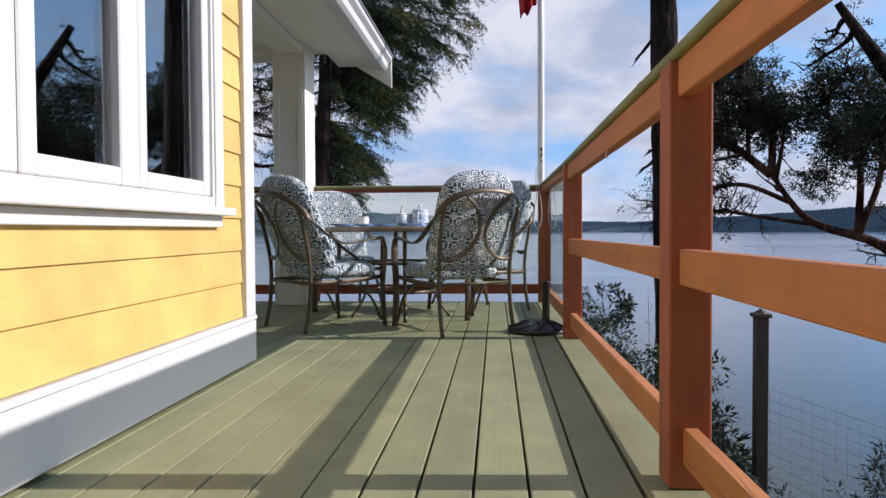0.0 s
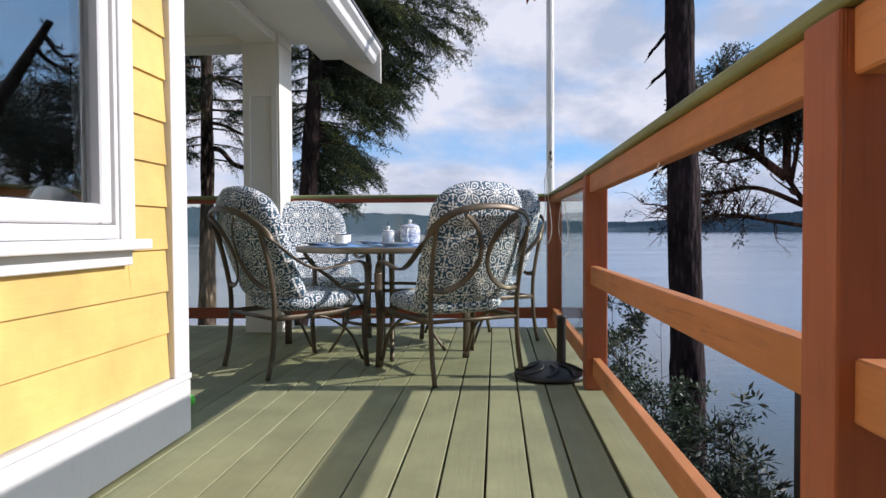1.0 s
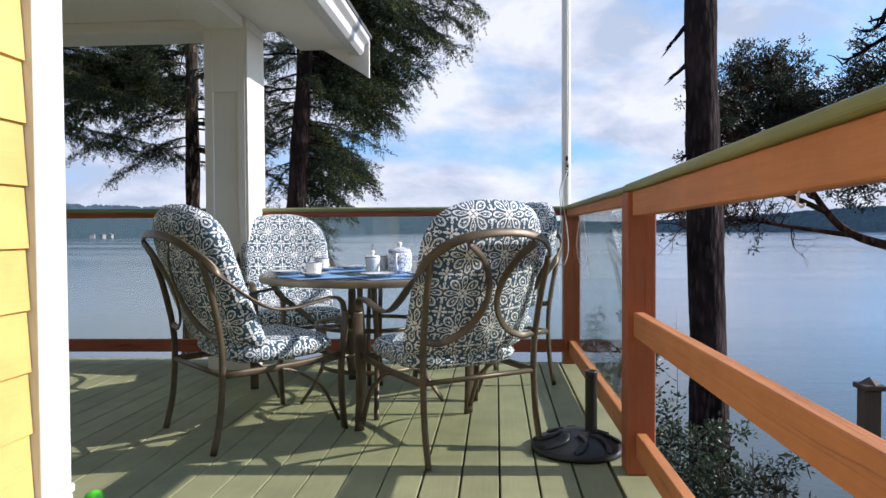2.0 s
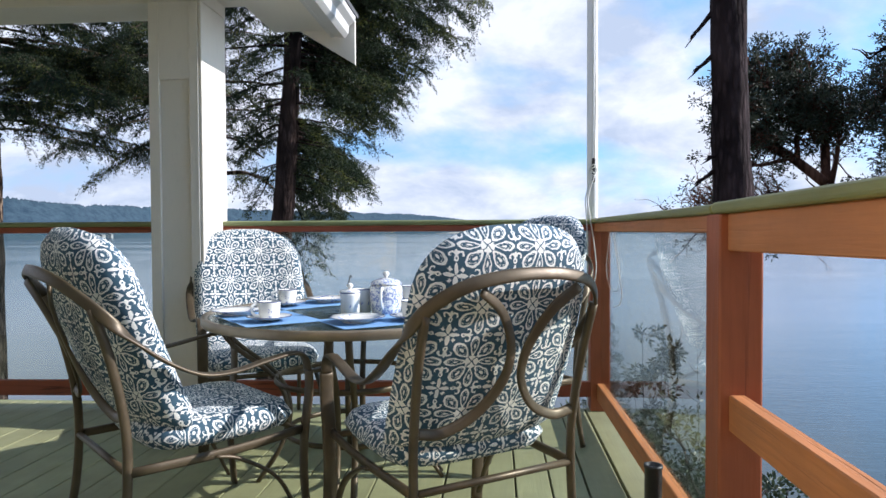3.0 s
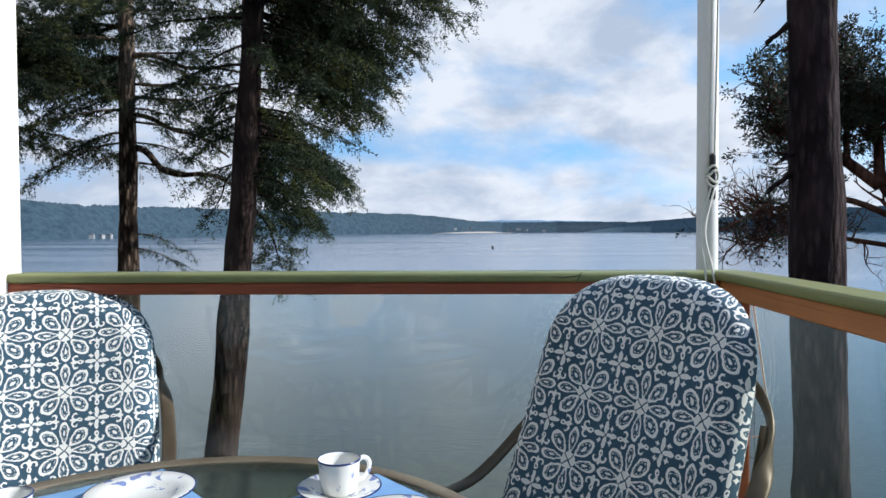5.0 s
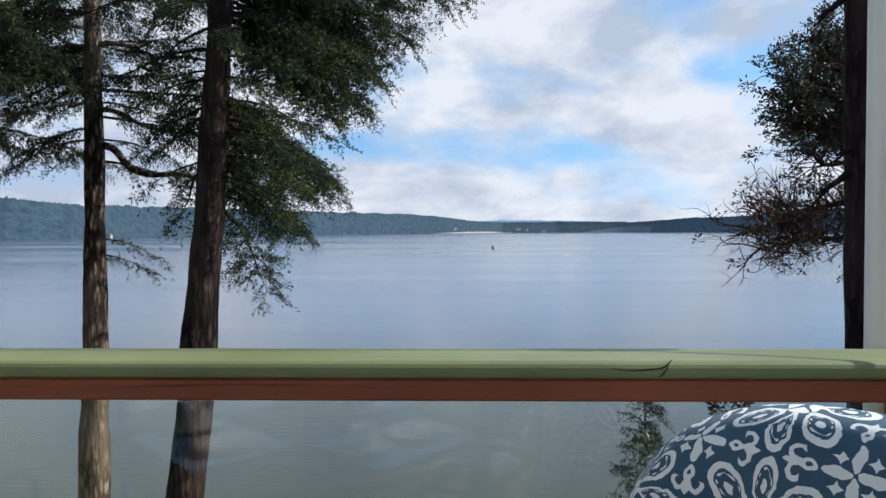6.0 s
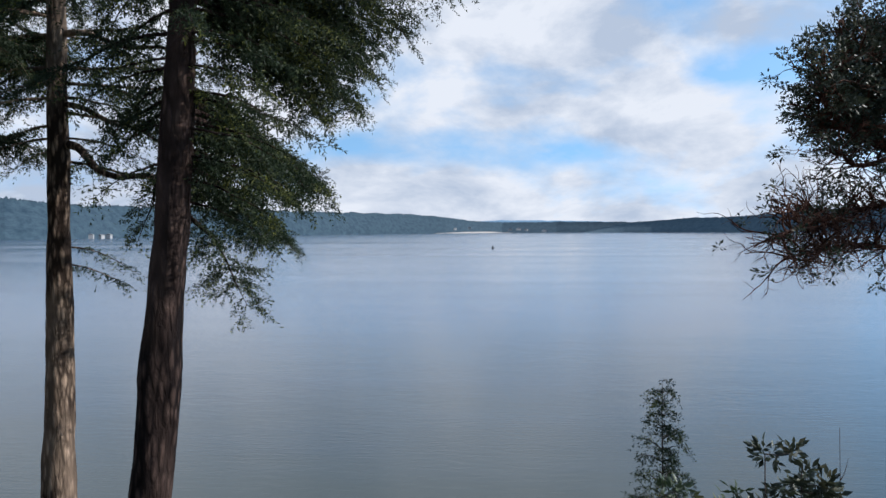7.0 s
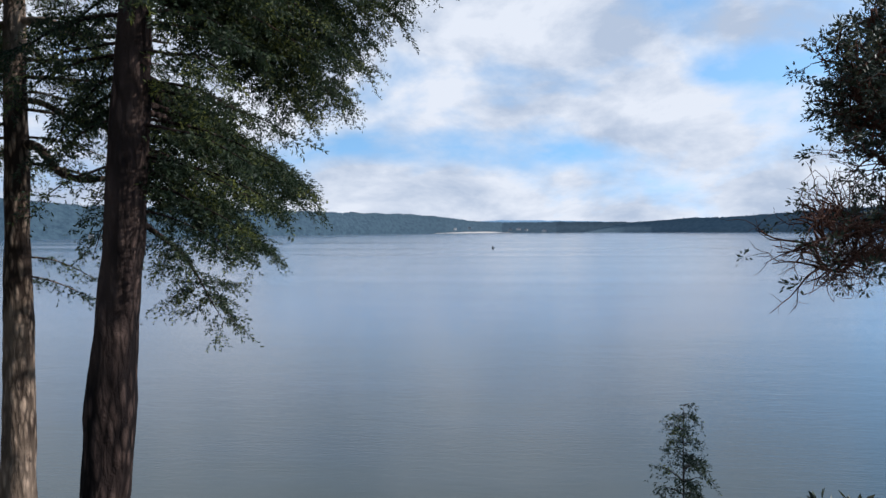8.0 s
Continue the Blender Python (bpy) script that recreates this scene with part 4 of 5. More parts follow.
for x, y, turn in ((-0.098, 4.49, -45), (-0.672, 4.49, 45.5), (-0.690, 3.955, 128), (-0.225, 3.900, 35)):
    placemat(x, y, turn)
MAT_TOP = TOP + 0.006


def plate(x, y, turn):
    th = thing("plate", (x, y, MAT_TOP), turn, "white china plate with blue sprays on a placemat", "plate", "plates on the table")
    smooth(part("dish", lathe([(0.0, 0.004), (0.058, 0.004), (0.064, 0.008), (0.072, 0.013), (0.1045, 0.020), (0.106, 0.0215), (0.1045, 0.0225), (0.074, 0.016), (0.066, 0.012), (0.06, 0.0075), (0.0, 0.0075)], 48), CHINA, th))
    smooth(part("foot", lathe([(0.052, 0.0), (0.057, 0.0), (0.057, 0.0045), (0.052, 0.0045), (0.052, 0.0)], 32), CHINA, th))
    smooth(part("rim_line", lathe([(0.1035, 0.0226), (0.1065, 0.0226), (0.1068, 0.0212), (0.1040, 0.0219)], 48), BLUE_LINE, th, "blue rim line"))
    return th


def cup_and_saucer(x, y, turn):
    sc = thing("saucer", (x, y, MAT_TOP), turn, "white china saucer with blue rim line", "saucer", "saucers on the table")
    smooth(part("dish", lathe([(0.0, 0.003), (0.036, 0.003), (0.046, 0.008), (0.084, 0.018), (0.086, 0.0195), (0.084, 0.0205), (0.046, 0.0115), (0.036, 0.007), (0.0, 0.007)], 44), CHINA, sc))
    smooth(part("rim_line", lathe([(0.0835, 0.0208), (0.0862, 0.0206), (0.0868, 0.0190), (0.0838, 0.0198)], 44), BLUE_LINE, sc, "blue rim line"))
    th = thing("cup", (x, y, MAT_TOP + 0.0072), turn, "white china tea cup with blue rim on a saucer", "cup", "cups on the table")
    smooth(part("body", lathe([(0.0, 0.003), (0.026, 0.003), (0.029, 0.0), (0.033, 0.0), (0.036, 0.006), (0.0405, 0.030), (0.0425, 0.062), (0.0437, 0.068), (0.0420, 0.0685), (0.0400, 0.060), (0.037, 0.028), (0.032, 0.009), (0.0, 0.008)], 40), CHINA, th))
    smooth(part("rim_line", lathe([(0.0440, 0.0665), (0.0443, 0.0692), (0.0420, 0.0698), (0.0418, 0.0690)], 40), BLUE_LINE, th, "blue rim line"))
    loop = curve_through([(0.039, 0, 0.054), (0.055, 0, 0.060), (0.069, 0, 0.050), (0.068, 0, 0.032), (0.054, 0, 0.017), (0.037, 0, 0.014)], 6)
    smooth(part("handle", sweep(loop, oval(0.0055, 0.0032, 8), up=(0, 1, 0)), CHINA, th))
    return th


for x, y, t in ((-0.298, 3.835, 20), (-0.052, 4.463, 80), (-0.587, 4.562, 150), (-0.848, 4.041, 260)):
    plate(x, y, t)
for x, y, t in ((-0.098, 3.905, 12), (-0.193, 4.615, 40), (-0.739, 4.384, 205), (-0.645, 3.850, 215)):
    cup_and_saucer(x, y, t)

pot = thing("teapot", (-0.237, 4.14, TOP), 0, "round blue and white china teapot with lid", "teapot")
smooth(part("body", lathe([(0.0, 0.002), (0.054, 0.0), (0.057, 0.004), (0.062, 0.020), (0.068, 0.050), (0.070, 0.080), (0.069, 0.108), (0.064, 0.122), (0.058, 0.128), (0.056, 0.124), (0.062, 0.114), (0.064, 0.100), (0.064, 0.06), (0.05, 0.01), (0.0, 0.01)], 48), CHINA_BLUE, pot))
lid = smooth(part("lid", lathe([(0.066, 0.126), (0.067, 0.130), (0.058, 0.139), (0.038, 0.148), (0.016, 0.153), (0.0, 0.154)], 40), CHINA_BLUE, pot))
smooth(part("knob", lathe([(0.0, 0.152), (0.007, 0.153), (0.006, 0.158), (0.014, 0.166), (0.015, 0.172), (0.009, 0.179), (0.0, 0.182)], 20), CHINA, lid, "white china knob"))
hl = curve_through([(-0.003, -0.062, 0.110), (-0.004, -0.092, 0.113), (-0.004, -0.108, 0.086), (-0.004, -0.096, 0.050), (-0.003, -0.062, 0.030)], 7)
smooth(part("handle", sweep(hl, oval(0.008, 0.005, 10), up=(1, 0, 0)), CHINA, pot, "white china handle"))
spout = curve_through([(0.016, 0.058, 0.055), (0.022, 0.084, 0.080), (0.027, 0.096, 0.112), (0.034, 0.112, 0.132)], 6)
smooth(part("spout", sweep(spout, ring(0.013, 14), scale=lambda f: 1.25 - 0.55 * f), CHINA_BLUE, pot))

jar = thing("sugar_jar", (-0.374, 4.057, TOP), 0, "white china sugar jar with knobbed lid", "jar")
smooth(part("body", lathe([(0.0, 0.002), (0.037, 0.0), (0.0395, 0.004), (0.0395, 0.080), (0.0425, 0.086), (0.0425, 0.098), (0.040, 0.099), (0.036, 0.09), (0.036, 0.01), (0.0, 0.008)], 36), CHINA, jar))
smooth(part("lid", lathe([(0.0425, 0.100), (0.043, 0.103), (0.033, 0.108), (0.010, 0.111), (0.006, 0.115), (0.013, 0.122), (0.014, 0.129), (0.008, 0.136), (0.0, 0.138)], 32), CHINA, jar))
smooth(part("rim_line", lathe([(0.0428, 0.096), (0.0436, 0.0985), (0.0428, 0.0998)], 36), BLUE_LINE, jar, "blue rim line"))
spn = curve_through([(-0.010, 0.012, 0.108), (-0.008, 0.018, 0.135), (-0.006, 0.022, 0.158), (-0.001, 0.020, 0.166), (0.004, 0.014, 0.158)], 5)
smooth(part("spoon", sweep(spn, ring(0.0022, 7)), DARK_SPOON, jar, "dark metal spoon handle"))
cream = thing("cream_jug", (-0.350, 4.175, TOP), 0, "white china cream jug with blue sprays", "jug")
smooth(part("body", lathe([(0.0, 0.002), (0.035, 0.0), (0.038, 0.004), (0.041, 0.05), (0.0415, 0.090), (0.043, 0.102), (0.0415, 0.103), (0.039, 0.095), (0.038, 0.05), (0.034, 0.01), (0.0, 0.008)], 36), CHINA, cream))
smooth(part("rim_line", lathe([(0.0432, 0.100), (0.0438, 0.1028), (0.0415, 0.1038)], 36), BLUE_LINE, cream, "blue rim line"))

# ---- umbrella stand ----
stand = thing("umbrella_stand", (0.655, 3.44, 0), 0, "black cast iron umbrella stand on the deck", "umbrella stand")
foot = smooth(part("base", lathe([(0.0, 0.012), (0.19, 0.002), (0.205, 0.004), (0.208, 0.020), (0.198, 0.032), (0.150, 0.044), (0.085, 0.072), (0.060, 0.085), (0.0, 0.090)], 44), CAST_IRON, stand))
for k in range(8):
    a = 2 * math.pi * k / 8
    pts = curve_through([(0.07 * math.cos(a), 0.07 * math.sin(a), 0.080), (0.115 * math.cos(a + 0.22), 0.115 * math.sin(a + 0.22), 0.066), (0.165 * math.cos(a), 0.165 * math.sin(a), 0.046), (0.192 * math.cos(a - 0.15), 0.192 * math.sin(a - 0.15), 0.036)], 4)
    smooth(part("scroll", sweep(pts, oval(0.012, 0.007, 8)), CAST_IRON, foot))
smooth(part("sleeve", lathe([(0.0265, 0.08), (0.0265, 0.340), (0.029, 0.343), (0.029, 0.352), (0.021, 0.352), (0.021, 0.10), (0.0, 0.10)], 24), CAST_IRON, stand))
for ob in stand.children:
    if ob.name.startswith("sleeve"):
        ob.location.x = 0.060

# ---- green toy ball scrap on the porch ----
bm = bmesh.new()
bmesh.ops.create_icosphere(bm, subdivisions=3, radius=0.034)
for v in bm.verts:
    v.co *= 1.0 + 0.10 * noise.noise(v.co * 40)
    v.co.z = max(v.co.z * 0.85, -0.024) + 0.024
toy = smooth(part("plastic_ball", bm, GREEN_PLASTIC))
toy.location = (-1.14, 2.70, 0.0005)
tagged(toy, "small bright green plastic ball on the deck", "ball")

# ---- flagpole with halyard ----
fp = thing("flagpole", (0.822, 5.562, -3.0), 0, "white painted flagpole beside the railing corner", "flagpole")
smooth(part("pole", lathe([(0.036, 0.0), (0.034, 4.2), (0.029, 8.2), (0.0, 8.22)], 24), POLE_WHITE, fp))
cleat = part("cleat", box(-0.010, 0.010, -0.062, -0.036, 4.375, 4.525, 0.008, 2), BLACK_PLASTIC, fp, "black rope cleat")
knot = []
for k in range(60):
    a = k / 59 * 6 * math.pi
    knot.append((-0.004 + 0.020 * math.sin(a), -0.062 - 0.006 * math.cos(a * 2), 4.45 + 0.036 * math.sin(a * 0.5 + 0.4) * math.cos(a)))
smooth(part("halyard_knot", sweep(curve_through(knot, 2), ring(0.0042, 7)), ROPE, cleat, "white rope figure-of-eight knot"))
for dx, y0, z1 in ((-0.012, -0.05, 8.0), (0.006, -0.052, 7.9)):
    rope = [(dx, y0, 4.46), (dx + 0.010, y0 + 0.004, 5.2), (dx + 0.002, y0 + 0.008, 6.4), (dx, y0 + 0.012, z1)]
    smooth(part("halyard", sweep(curve_through(rope, 8), ring(0.0034, 7)), ROPE, fp, "white halyard rope"))
drop = [(-0.006, -0.062, 4.42), (-0.010, -0.11, 4.28), (-0.014, -0.178, 4.162), (-0.014, -0.192, 4.02), (-0.038, -0.192, 3.87), (-0.024, -0.192, 3.74), (0.014, -0.194, 3.735), (0.040, -0.196, 3.85), (0.026, -0.194, 4.02), (0.006, -0.180, 4.164), (0.004, -0.115, 4.28), (0.005, -0.064, 4.42)]
drop = [(x - 0.045 * min(1.0, max(0.0, (4.42 - z) / 0.14)), y, z) for x, y, z in drop]
smooth(part("halyard_loop", sweep(curve_through(drop, 8), ring(0.0036, 7)), ROPE, fp, "white rope loop hanging over the rail"))
tail = [(0.105, -0.105, 4.10), (0.122, -0.100, 3.98), (0.150, -0.095, 3.80), (0.163, -0.092, 3.70), (0.150, -0.092, 3.635), (0.115, -0.092, 3.62)]
smooth(part("halyard_tail", sweep(curve_through(tail, 8), ring(0.0036, 7)), ROPE, fp, "white rope tail hanging outside the rail"))
flag = bmesh.new()
bmesh.ops.create_grid(flag, x_segments=14, y_segments=10, size=0.5)
for v in flag.verts:
    u, w = v.co.x + 0.5, v.co.y + 0.5
    v.co = Vector((-0.04 - 0.16 * u - 0.05 * u * w, 0.05 * math.sin(u * 14), 5.95 + 0.55 * w + 0.02 * math.sin(u * 9) - 0.14 * u))
bmesh.ops.solidify(flag, geom=list(flag.faces), thickness=0.003)
smooth(part("flag", flag, FLAG_RED, fp, "limp red flag"))

# ---- ground, sea and far shore ----
SEA_Z = -10.5


def bank(x, y):
    """Height of the wooded bank: a terrace under the deck, then a steep fall to the sea."""
    d = max(y - 6.0, x - 3.2, 0.0)
    edge = -2.6 - 0.05 * max(0, y) - 0.62 * d - 0.02 * d * d
    return max(edge + 0.35 * noise.noise(Vector((x * 0.35, y * 0.35, 0))), SEA_Z - 6)


bm = bmesh.new()
NX, NY = 70, 70
grid = [[bm.verts.new((x, y, bank(x, y))) for x in [-60 + 100 * i / NX for i in range(NX + 1)]] for y in [-40 + 75 * j / NY for j in range(NY + 1)]]
for j in range(NY):
    for i in range(NX):
        bm.faces.new((grid[j][i], grid[j][i + 1], grid[j + 1][i + 1], grid[j + 1][i]))
smooth(tagged(part("ground", bm, SOIL), "steep leafy bank falling to the sea", "ground", kind="structure"))
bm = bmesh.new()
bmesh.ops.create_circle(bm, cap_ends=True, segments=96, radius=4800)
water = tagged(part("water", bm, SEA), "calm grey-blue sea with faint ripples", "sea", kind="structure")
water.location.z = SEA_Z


def ridge(name, label, mat, points, base_z, rough, seed, depth=120.0, step=0.0006):
    """A wooded shore: points of (bearing from +y to the right in degrees, distance, height)."""
    bm = bmesh.new()
    az = [p[0] for p in points]
    rows = []
    a = radians(az[0])
    while a < radians(az[-1]):
        d = float(np.interp(math.degrees(a), az, [p[1] for p in points]))
        h = float(np.interp(math.degrees(a), az, [p[2] for p in points]))
        jag = rough * (0.55 * abs(noise.noise(Vector((a * 900, seed, 0)))) + 0.45 * noise.noise(Vector((a * 330, seed, 3))) + 0.6 * noise.noise(Vector((a * 60, seed, 5))))
        s, c = math.sin(a), math.cos(a)
        mid = h * (0.45 + 0.12 * noise.noise(Vector((a * 25, seed, 8))))
        rows.append([bm.verts.new((d * s, d * c, base_z)), bm.verts.new(((d + depth * 0.35) * s, (d + depth * 0.35) * c, base_z + mid)), bm.verts.new(((d + depth) * s, (d + depth) * c, base_z + h - 0.5 * rough)), bm.verts.new(((d + depth * 1.02) * s, (d + depth * 1.02) * c, base_z + h + jag)), bm.verts.new(((d + depth * 1.6) * s, (d + depth * 1.6) * c, base_z))])
        a += step
    for r0, r1 in zip(rows, rows[1:]):
        for j in range(4):
            bm.faces.new((r0[j], r1[j], r1[j + 1], r0[j + 1]))
    return smooth(tagged(part(name, bm, mat), label, "shore", kind="structure"))


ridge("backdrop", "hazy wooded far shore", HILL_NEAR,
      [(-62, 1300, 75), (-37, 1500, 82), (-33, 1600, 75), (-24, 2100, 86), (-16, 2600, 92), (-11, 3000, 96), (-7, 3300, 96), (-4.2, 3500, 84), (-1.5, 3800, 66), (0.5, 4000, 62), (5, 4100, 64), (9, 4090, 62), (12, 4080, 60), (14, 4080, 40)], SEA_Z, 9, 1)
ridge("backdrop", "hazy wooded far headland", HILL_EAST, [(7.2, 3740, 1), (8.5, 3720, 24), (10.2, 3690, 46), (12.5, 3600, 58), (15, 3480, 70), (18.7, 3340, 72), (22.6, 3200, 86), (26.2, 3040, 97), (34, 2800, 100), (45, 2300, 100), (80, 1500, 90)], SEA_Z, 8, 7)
ridge("backdrop", "haze-paled distant ridge of hills", HILL_FAR, [(-8, 4500, 60), (-3, 4500, 70), (0.3, 4500, 82), (4, 4500, 80), (8, 4500, 72), (12, 4500, 60)], SEA_Z, 4, 4)
ridge("backdrop", "pale beach strip under the far shore", SHORE, [(-5.0, 3400, 1.0), (-3, 3550, 6), (-0.5, 3850, 8), (0.6, 3960, 2), (1.5, 3980, 0.5)], SEA_Z, 3, 9, 30)

by = thing("buoy", (-2.0, 472.0, SEA_Z), 0, "small dark buoy floating on the sea", "buoy")
part("float", lathe([(0.0, -0.3), (0.9, -0.3), (1.0, 0.3), (0.7, 0.9), (0.25, 1.2), (0.25, 2.1), (0.0, 2.2)], 16), CAST_IRON, by)


HOUSE_PALE = plain_paint("pale far house paint", (0.30, 0.30, 0.30), 0.7, 0.1)
HOUSE_ROOF = plain_paint("grey far house roof", (0.16, 0.16, 0.17), 0.8, 0.1)


def far_house(bearing, distance, up, wide, turn):
    """A small gabled house on the far shore."""
    a = radians(bearing)
    th = thing("far_house", (distance * math.sin(a), distance * math.cos(a), SEA_Z + up), turn, "small pale house on the far wooded shore", "house", "houses on the far shore")
    part("wall", box(-wide / 2, wide / 2, -5, 5, -4, 6), HOUSE_PALE, th)
    w = wide / 2 + 0.8
    bm = bmesh.new()
    r = [[bm.verts.new((x, y, z)) for x, z in ((-w, 6.02), (w, 6.02), (0, 6.02 + 0.45 * w))] for y in (-5.6, 5.6)]
    for j in range(3):
        bm.faces.new((r[0][j], r[0][(j + 1) % 3], r[1][(j + 1) % 3], r[1][j]))
    bm.faces.new(r[0][::-1]), bm.faces.new(r[1])
    bmesh.ops.recalc_face_normals(bm, faces=bm.faces)
    part("roof", bm, HOUSE_ROOF, th)


for spec in ((-31.6, 1590, 2, 9, 20), (-30.9, 1610, 1, 7, -10), (-30.4, 1625, 2, 9, 5), (1.2, 3930, 16, 20, 0), (1.9, 3935, 18, 26, 15), (2.5, 3940, 14, 18, -20), (4.0, 3990, 8, 24, 10), (-2.2, 3600, 24, 16, 0), (-3.4, 3470, 20, 14, 30)):
    far_house(*spec)

# unseen wooded slope added behind the house and viewer to cut sky light
ridge("backdrop", "unseen dark slope added behind the house against sky light", SOIL, [(118, 24, 13), (140, 20, 16), (180, 18, 17), (220, 20, 17), (262, 26, 14)], -2.8, 2.0, 12, 3.0, 0.01)


# ---- trees and shrubs ----
def leaf_mesh(name, centres, ways, sizes, width, mat, parent, label="", cup=0.0, seed=0):
    """Many small pointed leaves: centres, unit ways and lengths as arrays; one diamond of two faces each."""
    rng = np.random.default_rng(seed)
    n = len(centres)
    rnd = rng.normal(size=(n, 3))
    side = np.cross(ways, rnd)
    side /= np.linalg.norm(side, axis=1, keepdims=True) + 1e-9
    nor = np.cross(side, ways)
    L, W = sizes[:, None], (sizes * width)[:, None]
    v = np.stack([centres, centres + ways * L * 0.45 + side * W * 0.5 - nor * W * cup, centres + ways * L, centres + ways * L * 0.45 - side * W * 0.5 - nor * W * cup], 1).reshape(-1, 3)
    me = bpy.data.meshes.new(name)
    me.vertices.add(4 * n)
    me.vertices.foreach_set("co", v.ravel())
    idx = np.arange(4 * n).reshape(n, 4)
    tris = np.concatenate([idx[:, (0, 1, 2)], idx[:, (0, 2, 3)]], 1).reshape(-1)
    me.loops.add(6 * n)
    me.loops.foreach_set("vertex_index", tris)
    me.polygons.add(2 * n)
    me.polygons.foreach_set("loop_start", np.arange(0, 6 * n, 3))
    me.update(calc_edges=True)
    me.validate()
    me.materials.append(mat)
    ob = new(name, me)
    ob.parent = parent
    return tagged(ob, label, kind="")


def trunk_mesh(name, knots, r0, r1, mat, parent, lumps=0.03, seed=0, n=28, steps=22, label=""):
    pts = curve_through(knots, steps)
    bm = sweep(pts, ring(1.0, n), scale=lambda f: r0 + (r1 - r0) * f)
    for v in bm.verts:
        q = Vector((v.co.x * 5, v.co.y * 5, v.co.z * 1.1 + seed))
        away = noise.noise(q) * lumps + 0.5 * lumps * noise.noise(q * 3.1)
        near = min(pts, key=lambda p: (p - v.co).length_squared)
        v.co += (v.co - near).normalized() * away
    return smooth(part(name, bm, mat, parent, label))


def fir(at, knots, r0, r1, limbs, bark_mat, leaf_mat, label, seed, dead=()):
    """A fir: trunk, drooping limbs with hanging sprays of needles. limbs: (height, bearing, length, rise, droop, fullness)."""
    rng = random.Random(seed)
    tree = thing("fir_tree", at, 0, label, "fir tree")
    base = Vector(at)
    local = [Vector(k) - base for k in knots]
    trunk_mesh("trunk", local, r0, r1, bark_mat, tree, 0.03, seed)
    line = curve_through(local, 30)

    def on_trunk(h):
        return min(line, key=lambda p: abs(p.z + base.z - h))

    F = []

    def bristle(rod, fine, dense):
        """Short fingers of needles along both sides of a spray, and one at its tip."""
        run = sum((b - a).length for a, b in zip(rod, rod[1:]))
        n_f = max(2, int(run / (0.075 / fine) * dense))
        for k in range(n_f + 1):
            e = (k + rng.uniform(-0.4, 0.4)) / n_f if k < n_f else 1.0
            e = min(max(e, 0.03), 0.999) * (len(rod) - 1)
            p, q = rod[int(e)], rod[int(e) + 1]
            along = (q - p).normalized()
            across = along.cross(Vector((0, 0, 1)))
            for w_ in ((-1, 1) if k < n_f else (0,)):
                axis = (along * rng.uniform(0.6, 1.0) + across * w_ * rng.uniform(0.5, 0.85) + Vector((rng.gauss(0, 0.14), rng.gauss(0, 0.14), rng.gauss(-0.22, 0.22)))).normalized()
                F.append((*p.lerp(q, e - int(e)), *axis, rng.uniform(0.09, 0.17) / fine ** 0.4, 1.0 / fine ** 0.8))

    def spray(q, tw, reach, hang, n=4):
        return [q + tw * reach * k / n + Vector((0, 0, -hang * reach * (k / n) ** 2)) for k in range(n + 1)]

    boughs = []
    for h, bearing, length, rise, droop, full in limbs:
        boughs.append((h, bearing, length, rise, droop, full))
        if h < 6.35 and base.x < 9 and length > 1.0 and full > 0.85 and rng.random() < 0.75:
            boughs.append((h + rng.uniform(-0.14, 0.20), bearing + rng.uniform(-13, 13), length * rng.uniform(0.66, 0.95), rise + rng.uniform(-0.06, 0.06), droop, full))
    for h, bearing, length, rise, droop, full in boughs:
        wood = bmesh.new()
        p0 = on_trunk(h)
        b = radians(bearing)
        way = Vector((math.sin(b), math.cos(b), 0))
        side = Vector((way.y, -way.x, 0))
        bend = rng.uniform(-0.09, 0.09)
        knots_l = []
        for i in range(6):
            f = i / 5
            knots_l.append(p0 + way * length * f + side * (bend * length * f * f + rng.uniform(-0.045, 0.045) * length * min(f, 0.5)) + Vector((0, 0, rise * length * f - droop * length * f * f + rng.uniform(-0.035, 0.035) * length * min(f, 0.5))))
        path = curve_through(knots_l, 4)
        sweep(path, ring(0.010 + 0.007 * length, 6), bm=wood, scale=lambda f: 1.0 - 0.88 * f)
        fine = 1.0 if h < 6.35 and base.x < 9 else 0.3
        step = 0.060 / fine
        f, sgn = 0.12, 1
        while f < 1.0:
            f += step / length * rng.uniform(0.5, 1.5)
            sgn = -sgn
            g = min(f, 0.999) * (len(path) - 1)
            i = int(g)
            q = path[i].lerp(path[i + 1], g - i)
            if rng.random() > 0.5 + 0.5 * full:
                continue
            reach = min(0.46, max(0.13, length * (0.05 + 0.13 * (1 - abs(f - 0.55) * 0.95)))) * rng.uniform(0.6, 1.1) * (0.38 + 0.75 * abs(math.sin(f * length * 3.3 + bend * 60)))
            reach = max(reach, 0.07)
            tw = (side * sgn * rng.uniform(0.3, 1.0) + way * rng.uniform(0.1, 0.9) + Vector((0, 0, rng.uniform(-0.40, 0.25)))).normalized()
            rod = spray(q, tw, reach, rng.uniform(0.3, 1.0))
            if fine == 1.0 and reach > 0.22:
                sweep(rod[::2], ring(0.0045, 3), bm=wood, scale=lambda f: 1.0 - 0.7 * f)
            bristle(rod, fine, 1.0)
            if fine == 1.0 and reach > 0.20:
                for k in range(int(reach / 0.15)):
                    p = rod[rng.randint(1, 3)]
                    turn_ = tw.cross(Vector((0, 0, 1))) * rng.choice((-1, 1))
